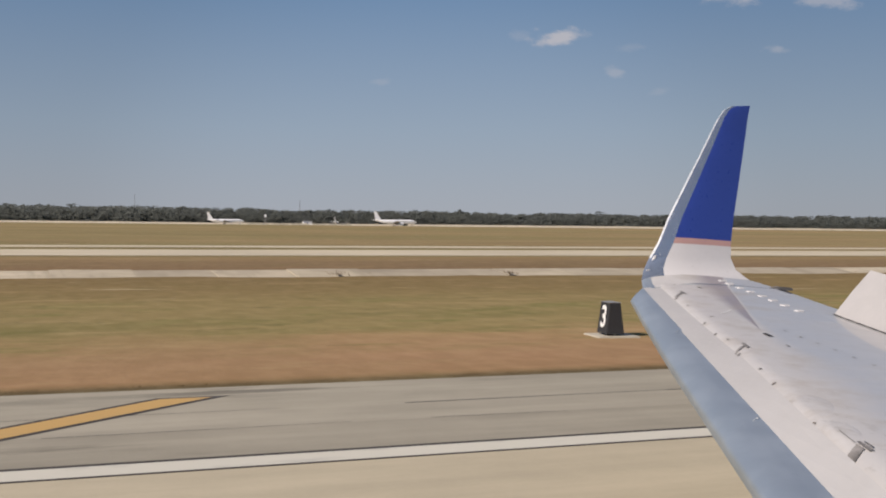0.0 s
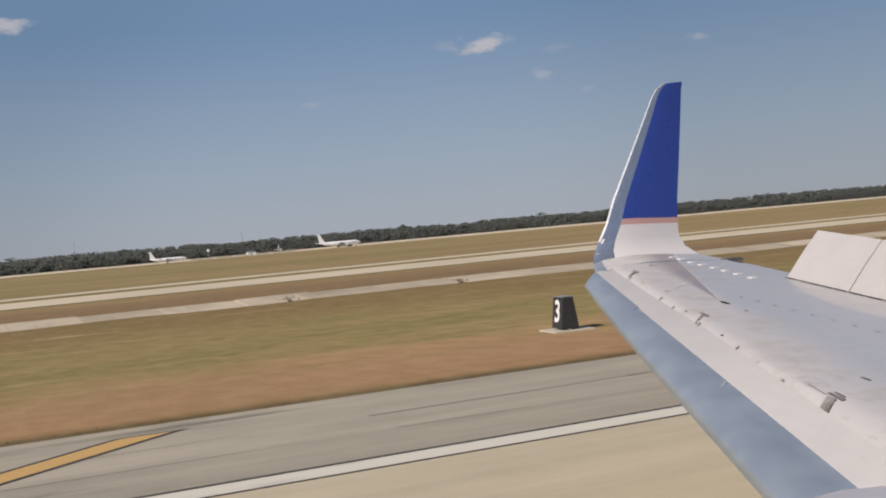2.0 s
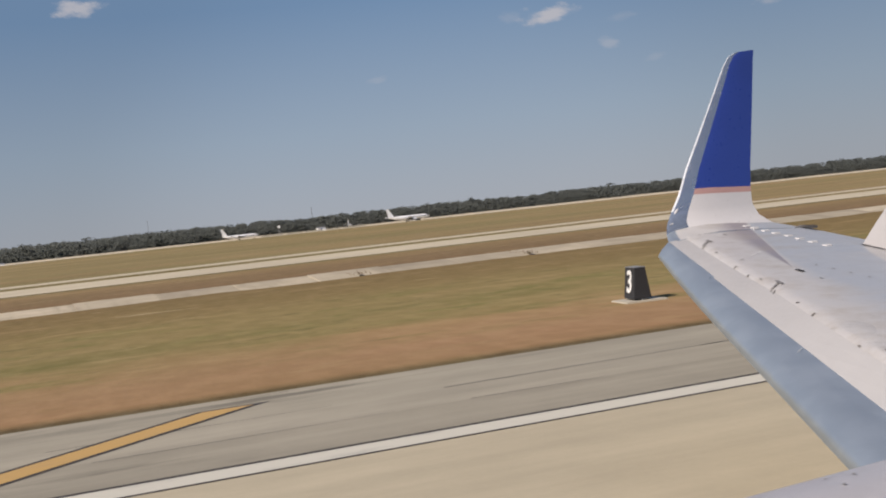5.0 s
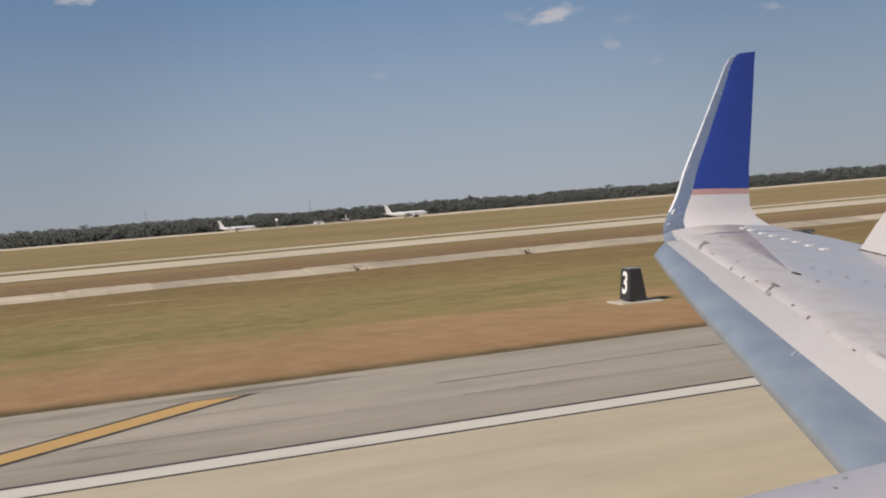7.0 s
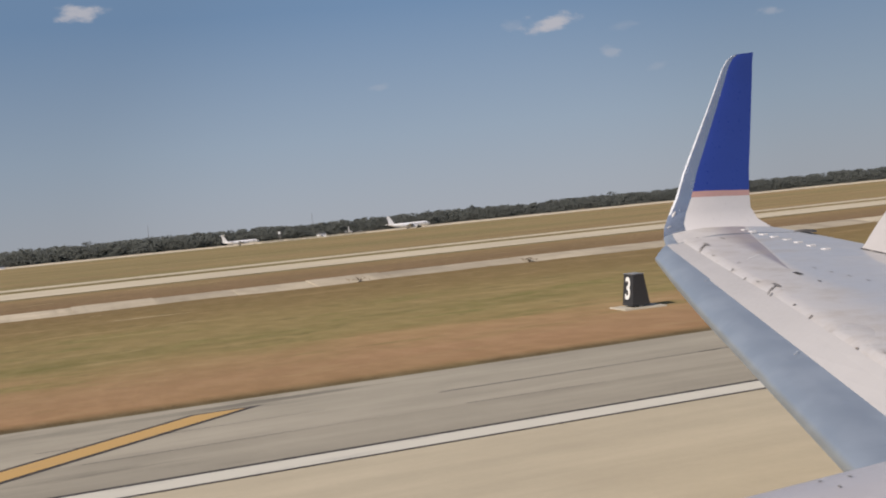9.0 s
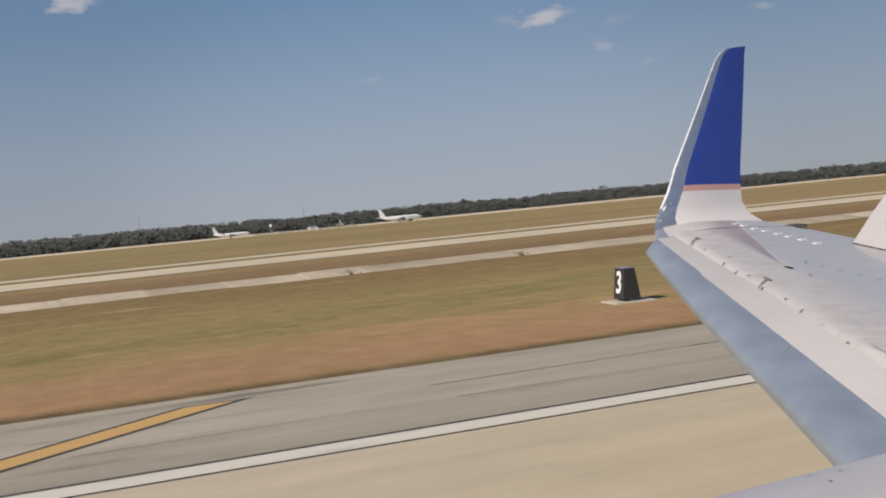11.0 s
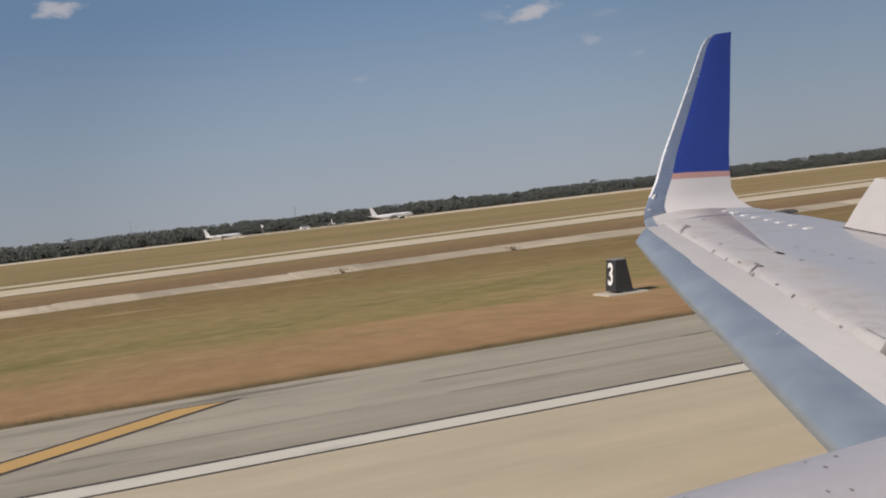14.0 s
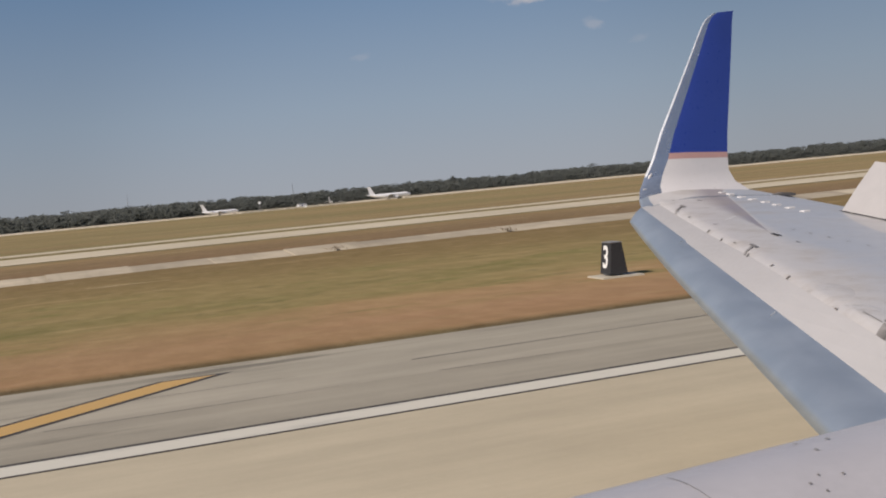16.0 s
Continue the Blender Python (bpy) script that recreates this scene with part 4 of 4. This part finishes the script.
def distance_sign(digit, x, y, turn):
    s = thing("distance_sign", f"black runway distance sign with white {digit} on a concrete pad", "sign", (x + SHIFT, y, 0), turn, "runway distance signs")
    part("pad", boxed((-0.75, -0.8, -0.05), (0.85, 0.8, 0.06), 0.02), CONCRETE, s)
    bm = bmesh.new()
    loft(bm, [[(-0.34, -0.5, 0.12), (0.34, -0.5, 0.12), (0.34, 0.5, 0.12), (-0.34, 0.5, 0.12)],
              [(-0.20, -0.46, 1.25), (0.20, -0.46, 1.25), (0.20, 0.46, 1.25), (-0.20, 0.46, 1.25)]])
    bmesh.ops.bevel(bm, geom=bm.edges[:], offset=0.015, segments=2, affect="EDGES")
    case = part("housing", bm, SIGN_BLACK, s)
    part("top_cap", boxed((-0.22, -0.48, 1.245), (0.22, 0.48, 1.275), 0.008), STEEL, s)
    for yy in (-0.4, 0.4):
        part("leg", boxed((-0.04, yy - 0.04, 0.05), (0.04, yy + 0.04, 0.14)), STEEL, s)
    lean = math.atan2(0.14, 1.13)
    m = Matrix.Translation((-0.282, 0, 0.70)) @ Matrix.Rotation(-math.pi / 2, 4, "Z") @ Matrix.Rotation(math.pi / 2 - lean, 4, "X")
    letters(digit, 1.12, SIGN_WHITE, case, m)
    return s


distance_sign("3", 88.6, 38.5, -8)
distance_sign("4", -231.4, 37.9, -8)
distance_sign("5", -535.8, 37.9, -8)


def guidance_sign(x, y, widths, turn, label):
    """A row of lit sign boxes on short legs; widths: (length, material)."""
    s = thing("guidance_sign", label, "sign", (x + SHIFT, y, 0), turn, "taxiway guidance signs")
    px = 0.0
    for w, mat in widths:
        body = part("panel", boxed((px + 0.02, -0.15, 0.25), (px + w - 0.02, 0.15, 1.0), 0.015), mat, s)
        bars = SIGN_BLACK if mat == SIGN_YELLOW else SIGN_YELLOW
        for k in range(max(1, int(w / 0.7))):
            q = px + 0.25 + 0.7 * k
            if q + 0.35 < px + w:
                part("lettering_bar", boxed((q, -0.158, 0.45), (q + 0.35, -0.148, 0.8)), bars, body)
        for q in (px + 0.2, px + w - 0.2):
            part("leg", boxed((q - 0.03, -0.03, -0.02), (q + 0.03, 0.03, 0.26)), STEEL, s)
        px += w
    return s


guidance_sign(-362.2, 60.8, ((2.2, SIGN_YELLOW), (1.0, SIGN_BLACK)), 12, "yellow taxiway direction sign beside a black panel, in grass")
guidance_sign(-356.4, 94.5, ((1.6, SIGN_BLACK),), 8, "black taxiway location sign on short legs in grass")
guidance_sign(-448.8, 91.2, ((0.9, SIGN_BLACK), (1.6, SIGN_YELLOW)), 10, "black and yellow taxiway sign standing in dry grass")

edge_light = thing("runway_edge_light", "small runway edge light on a pale square base", "light", (-20.8, 22.9, 0), 0, "runway edge lights")
part("base", boxed((-0.3, -0.3, -0.01), (0.3, 0.3, 0.03), 0.01), CONCRETE, edge_light)
part("stem", tube(bmesh.new(), (0, 0, 0.03), (0, 0, 0.28), 0.03), SIGN_YELLOW, edge_light)
part("lens", tube(bmesh.new(), (0, 0, 0.28), (0, 0, 0.40), 0.075, 0.05, 12), SIGN_WHITE, edge_light)
for i in range(1, 10):
    copy_thing(edge_light, pose(-20.8 - 60.2 * i, 22.9, 0))
for i in range(2):
    copy_thing(edge_light, pose(39.4 + 60.2 * i, 22.9, 0))
for x, y in ((-424.6, 26.6), (-417.6, 32.6), (-415.9, 41.5)):
    copy_thing(edge_light, pose(x + SHIFT, y, 0.035))

# a grey relay cabinet in the grass and a yellow marker box by the taxiway
cab = thing("relay_cabinet", "pale grey relay cabinet on posts in brown grass", "cabinet", (SHIFT - 482.0, 63.6, 0))
part("case", boxed((-0.6, -0.2, 0.45), (0.6, 0.2, 1.35), 0.03), STEEL, cab)
for q in (-0.45, 0.45):
    part("post", boxed((q - 0.05, -0.05, -0.02), (q + 0.05, 0.05, 0.5)), STEEL, cab)
guidance_sign(-566.0, 128.0, ((1.8, SIGN_YELLOW),), 5, "small yellow taxiway sign on short legs in grass")

# ditch inlets: little broken scour of stone and weed in the lining
for x in (27.7, 42.6, 98.0, -60.0):
    s = thing("drain_outlet", "small dark drain outlet with weeds in the ditch bank", "drain", (x, 90.5, -0.38), 0, "ditch drain outlets")
    bm = bmesh.new()
    tube(bm, (0, 0.5, 0.10), (0, -0.4, 0.03), 0.14, 0.14, 14)
    part("pipe", bm, DARK, s)
    bm = bmesh.new()
    for k in range(18):
        p = Vector((random.gauss(0, 0.3), random.uniform(-0.4, 1.6), 0.15 + random.uniform(0, 0.2)))
        d = Vector((random.gauss(0, 0.25), random.gauss(0, 0.25), random.uniform(0.12, 0.3)))
        w = Vector((0.05, 0.03, 0))
        bm.faces.new([bm.verts.new(v) for v in (p - w, p + w, p + d)])
    tagged(part("weeds", bm, GRASS, s), kind="stuff")


# ---- distant airfield ----
def jet(name, label, x, y, turn, long, t_tail):
    s = thing(name, label, "airplane", (x + SHIFT, y, 0.05), turn)
    r = long * 0.048
    z0 = r + long * 0.042
    hull = ((0.0, 0.12, 0.75), (0.03, 0.5, 0.85), (0.08, 0.85, 0.95), (0.14, 1.0, 1.0), (0.68, 1.0, 1.0), (0.82, 0.75, 1.2), (0.94, 0.35, 1.5), (1.0, 0.1, 1.7))
    rings = [[(long * (0.5 - c), r * k * math.sin(a), z0 - r + r * u + r * k * math.cos(a)) for a in (2 * math.pi * i / 20 for i in range(20))] for c, k, u in hull]
    body = smooth(part("fuselage", loft(bmesh.new(), rings), FAR_WHITE, s))
    for side in (-1, 1):
        bm = boxed((long * 0.06, side * r * 0.999 - 0.02, z0 + r * 0.12), (long * 0.40, side * r * 0.999 + 0.02, z0 + r * 0.26))
        part("window_row", bm, GLASS_DARK, body)
    part("windscreen", boxed((long * 0.43, -r * 0.5, z0 + r * 0.25), (long * 0.455, r * 0.5, z0 + r * 0.5)), GLASS_DARK, body)

    def fin(pts, t, axis, mat, nm):
        bm = bmesh.new()
        a = [Vector(p) for p in pts]
        w = Vector((0, t, 0)) if axis == "y" else Vector((0, 0, t))
        loft(bm, [[p - w for p in a], [p + w for p in a]])
        return part(nm, bm, mat, s)
    tail = -long * 0.5
    zt = z0 + r * 0.7
    top = long * 0.19
    fin(((tail + long * 0.17, 0, zt), (tail + long * 0.03, 0, zt + 0.1), (tail - long * 0.005, 0, zt + top), (tail + long * 0.05, 0, zt + top)), 0.12, "y", FAR_WHITE, "tail_fin")
    zs = zt + top - 0.2 if t_tail else z0 + r * 0.6
    for side in (-1, 1):
        fin(((tail + long * 0.09, 0, zs), (tail + long * 0.02, 0, zs), (tail, side * long * 0.17, zs + 0.3), (tail + long * 0.04, side * long * 0.17, zs + 0.3)), 0.1, "z", FAR_WHITE, "stabiliser")
        zw = z0 - r * 0.55
        fin(((long * 0.12, side * r * 0.7, zw), (-long * 0.08, side * r * 0.7, zw), (-long * 0.14, side * long * 0.44, zw + long * 0.04), (-long * 0.09, side * long * 0.44, zw + long * 0.04)), 0.18, "z", STEEL, "wing")
        ex, ey, ez = (tail + long * 0.22, side * r * 1.75, z0 + r * 0.4) if t_tail else (long * 0.09, side * long * 0.13, z0 - r * 0.95)
        bm = bmesh.new()
        q = r * (0.42 if t_tail else 0.55)
        loft(bm, [[(ex + px * long * 0.05, ey + q * k * math.sin(a), ez + q * k * math.cos(a)) for a in (2 * math.pi * i / 14 for i in range(14))] for px, k in ((1, 0.85), (0.8, 1), (-0.3, 1), (-1, 0.6))])
        part("engine", bm, FAR_WHITE, s)
        tube_b = tube(bmesh.new(), (-long * 0.03, side * r * 1.3, 0.5), (-long * 0.03, side * r * 1.3, z0 - r * 0.5), 0.16)
        leg = part("gear_leg", tube_b, STEEL, s)
        part("wheel", tube(bmesh.new(), (-long * 0.03, side * r * 1.3 - 0.2, 0.52), (-long * 0.03, side * r * 1.3 + 0.25, 0.52), 0.52, 0.52, 16), RUBBER, leg)
    nose = part("gear_leg", tube(bmesh.new(), (long * 0.38, 0, 0.4), (long * 0.38, 0, z0 - r * 0.6), 0.12), STEEL, s)
    part("wheel", tube(bmesh.new(), (long * 0.38, -0.25, 0.38), (long * 0.38, 0.25, 0.38), 0.38, 0.38, 14), RUBBER, nose)
    return s


jet("airliner", "distant white airliner with a grey-blue tail taxiing by the woods", 404.0, 945.0, 0, 37.5, False)
jet("regional_jet", "distant white regional jet with a T-shaped tail on concrete", 262.0, 945.0, 0, 29.5, True)
jet("airliner", "far white jet partly hidden behind a low wall", 366.0, 985.0, 60, 22.0, False)

wall = thing("low_barrier", "long low white concrete barrier before the woods", "barrier", (SHIFT + 282, 958, 0), 0)
for i in range(44):
    if i not in (9, 17, 26, 33):
        part("barrier_block", boxed((2.0 * i, -0.3, -0.02), (2.0 * i + 1.94, 0.3, 0.9 + 0.9 * ((i * 7) % 5) / 5), 0.04), CONCRETE, wall)


def mast(x, y, h, label, head=False):
    s = thing("mast", label, "mast", (x + SHIFT, y, 0))
    for k in range(3):
        a = 2 * math.pi * k / 3
        part("leg", tube(bmesh.new(), (0.9 * math.cos(a), 0.9 * math.sin(a), 0), (0.12 * math.cos(a), 0.12 * math.sin(a), h), 0.09, 0.06, 6), STEEL, s)
    for k in range(1, 7):
        z = h * k / 7.5
        q = 0.9 - 0.78 * z / h
        part("brace", tube(bmesh.new(), (q, 0, z), (-q * 0.5, q * 0.86, z + 0.6), 0.05, 0.05, 5), STEEL, s)
    if head:
        part("cabin", boxed((-0.8, -0.8, h - 1.6), (0.8, 0.8, h + 0.4), 0.1), FAR_WHITE, s)
    return s


mast(353, 1060, 22.0, "thin grey lattice mast above the treetops")
mast(207, 1060, 25.0, "thin grey lattice mast above the treetops")
mast(295, 950, 7.6, "short pale lattice tower with a white cabin on top", True)
mast(80, 950, 7.0, "short pale lattice tower with a white cabin on top", True)


def far_wall(x0, x1, y, h, label):
    bm = bmesh.new()
    n = int((x1 - x0) / 12)
    rings = []
    for i in range(n + 1):
        x = x0 + (x1 - x0) * i / n
        t = h * (1 + 0.25 * noise.noise((x * 0.02, y, 0)))
        rings.append([(x, y - 0.4, -0.02), (x, y - 0.25, t), (x, y + 0.25, t), (x, y + 0.4, -0.02)])
    tagged(part("perimeter_wall", loft(bm, rings), PALE_WALL), label, "wall", kind="structure")


far_wall(SHIFT + 425, 1500, 972, 1.5, "long low pale concrete perimeter wall before the woods")
far_wall(-420, SHIFT + 420, 972, 1.2, "long low pale concrete perimeter wall before the woods")


def shed(x, y, w, h, label):
    s = thing("equipment_shed", label, "shed", (x + SHIFT, y, 0))
    part("wall", boxed((0, 0, -0.02), (w, 4, h), 0.05), FAR_WHITE, s)
    bm = bmesh.new()
    loft(bm, [[(-0.3, -0.3, h), (-0.3, 2, h + 0.8), (-0.3, 4.3, h)], [(w + 0.3, -0.3, h), (w + 0.3, 2, h + 0.8), (w + 0.3, 4.3, h)]])
    part("roof", bm, STEEL, s)
    part("door", boxed((w * 0.4, -0.03, 0), (w * 0.4 + 1, 0.02, 2.0)), FAR_BLUE, s)
    return s


shed(330, 962, 7, 2.6, "small white equipment shed beyond the far runway")
shed(700, 955, 9, 2.8, "small white equipment shed beyond the far runway")
shed(742, 962, 5, 2.4, "small white equipment shed beyond the far runway")
shed(74, 955, 12, 1.2, "low pale equipment box beyond the far runway")


# ---- woods along the far side ----
def woods():
    rnd = random.Random(5)
    vs, fs, trunk_v, trunk_f = [], [], [], []
    for row, (y0, y1, h0, h1, gap) in enumerate(((983, 990, 2.5, 5.5, 2.4), (988, 997, 6.0, 9.0, 2.6), (996, 1012, 9.0, 11.5, 3.0), (1012, 1040, 11.0, 13.0, 3.6), (1040, 1075, 12.2, 13.8, 4.5), (1075, 1110, 13.0, 14.6, 6.5))):
        x = -420.0
        while x < 1500:
            x += gap * rnd.uniform(0.4, 1.5)
            y = rnd.uniform(y0, y1)
            swell = 1.0 + 0.13 * noise.noise((x * 0.013, 0.0, 1.0)) + 0.08 * noise.noise((x * 0.04, row * 0.4, 7.0))
            h = rnd.uniform(h0, h1) * swell * (1.06 if x < 250 else 0.98 if x < 700 else 1.06)
            if rnd.random() < 0.02:
                h *= 1.15
            pine = rnd.random() < 0.2
            w = h * (rnd.uniform(0.26, 0.34) if pine else rnd.uniform(0.36, 0.5)) if row > 1 else h * rnd.uniform(0.45, 0.7)
            n0 = len(trunk_v)
            for z, r in ((0, 0.28), (h * 0.7, 0.10)):
                trunk_v += [(x + r * math.cos(k * 2.094), y + r * math.sin(k * 2.094), z) for k in range(3)]
            trunk_f += [(n0 + k, n0 + (k + 1) % 3, n0 + 3 + (k + 1) % 3, n0 + 3 + k) for k in range(3)]
            for k in range(400):                                 # sprays of leaf on a rounded, lobed crown
                u = rnd.random() ** 0.85
                low = 0.02 if row < 2 else 0.12
                z = h * (low + (0.96 - low) * u)
                spread = w * (1.15 - 0.85 * u if pine else 1.15 * math.sqrt(max(0.04, 1 - (1.75 * u - 0.78) ** 2)))
                spread *= 1.12 + 0.3 * noise.noise((x + u * 3.1, y, z * 0.45))
                a, q = rnd.uniform(0, 6.28), rnd.random() ** 0.5
                c = (x + spread * q * math.cos(a), y + spread * q * math.sin(a), z)
                n0 = len(vs)
                r = rnd.uniform(0.42, 0.85)
                for _ in range(3):
                    vs.append((c[0] + rnd.gauss(0, r), c[1] + rnd.gauss(0, r), max(0.0, c[2] + rnd.gauss(0, r * 0.7))))
                fs.append((n0, n0 + 1, n0 + 2))
    s = thing("woods", "long dark belt of pines and oaks beyond the airfield", "trees", kind="stuff")
    for nm, v, f, m in (("foliage", vs, fs, LEAVES), ("trunks", trunk_v, trunk_f, BARK)):
        me = bpy.data.meshes.new(nm)
        me.from_pydata(v, [], f)
        me.materials.append(m)
        ob = new(nm, me)
        ob.parent = s
        ob["kind"] = "stuff"


woods()


# ---- rough grass along the paved edge and on the strip ----
def tufts():
    rnd = random.Random(11)
    vs, fs = [], []
    for k in range(9000):
        x = rnd.uniform(-60, 95)
        y = 29.6 + (rnd.random() ** 3) * 0.9
        h = rnd.uniform(0.006, 0.024)
        for _ in range(4):
            a, lean, w = rnd.uniform(0, 6.28), rnd.uniform(0.8, 2.2), rnd.uniform(0.012, 0.035)
            dx, dy = math.cos(a), math.sin(a)
            bx, by = x + rnd.gauss(0, 0.06), y + abs(rnd.gauss(0, 0.05))
            n0 = len(vs)
            vs += [(bx - dy * w, by + dx * w, -0.03), (bx + dy * w, by - dx * w, -0.03), (bx + dx * h * lean, by + dy * h * lean, h + 0.025)]
            fs.append((n0, n0 + 1, n0 + 2))
    me = bpy.data.meshes.new("grass_tufts")
    me.from_pydata(vs, [], fs)
    me.materials.append(GRASS)
    tagged(new("grass_tufts", me), "short dry tan grass tufts along the paved edge", "grass", kind="stuff")


tufts()
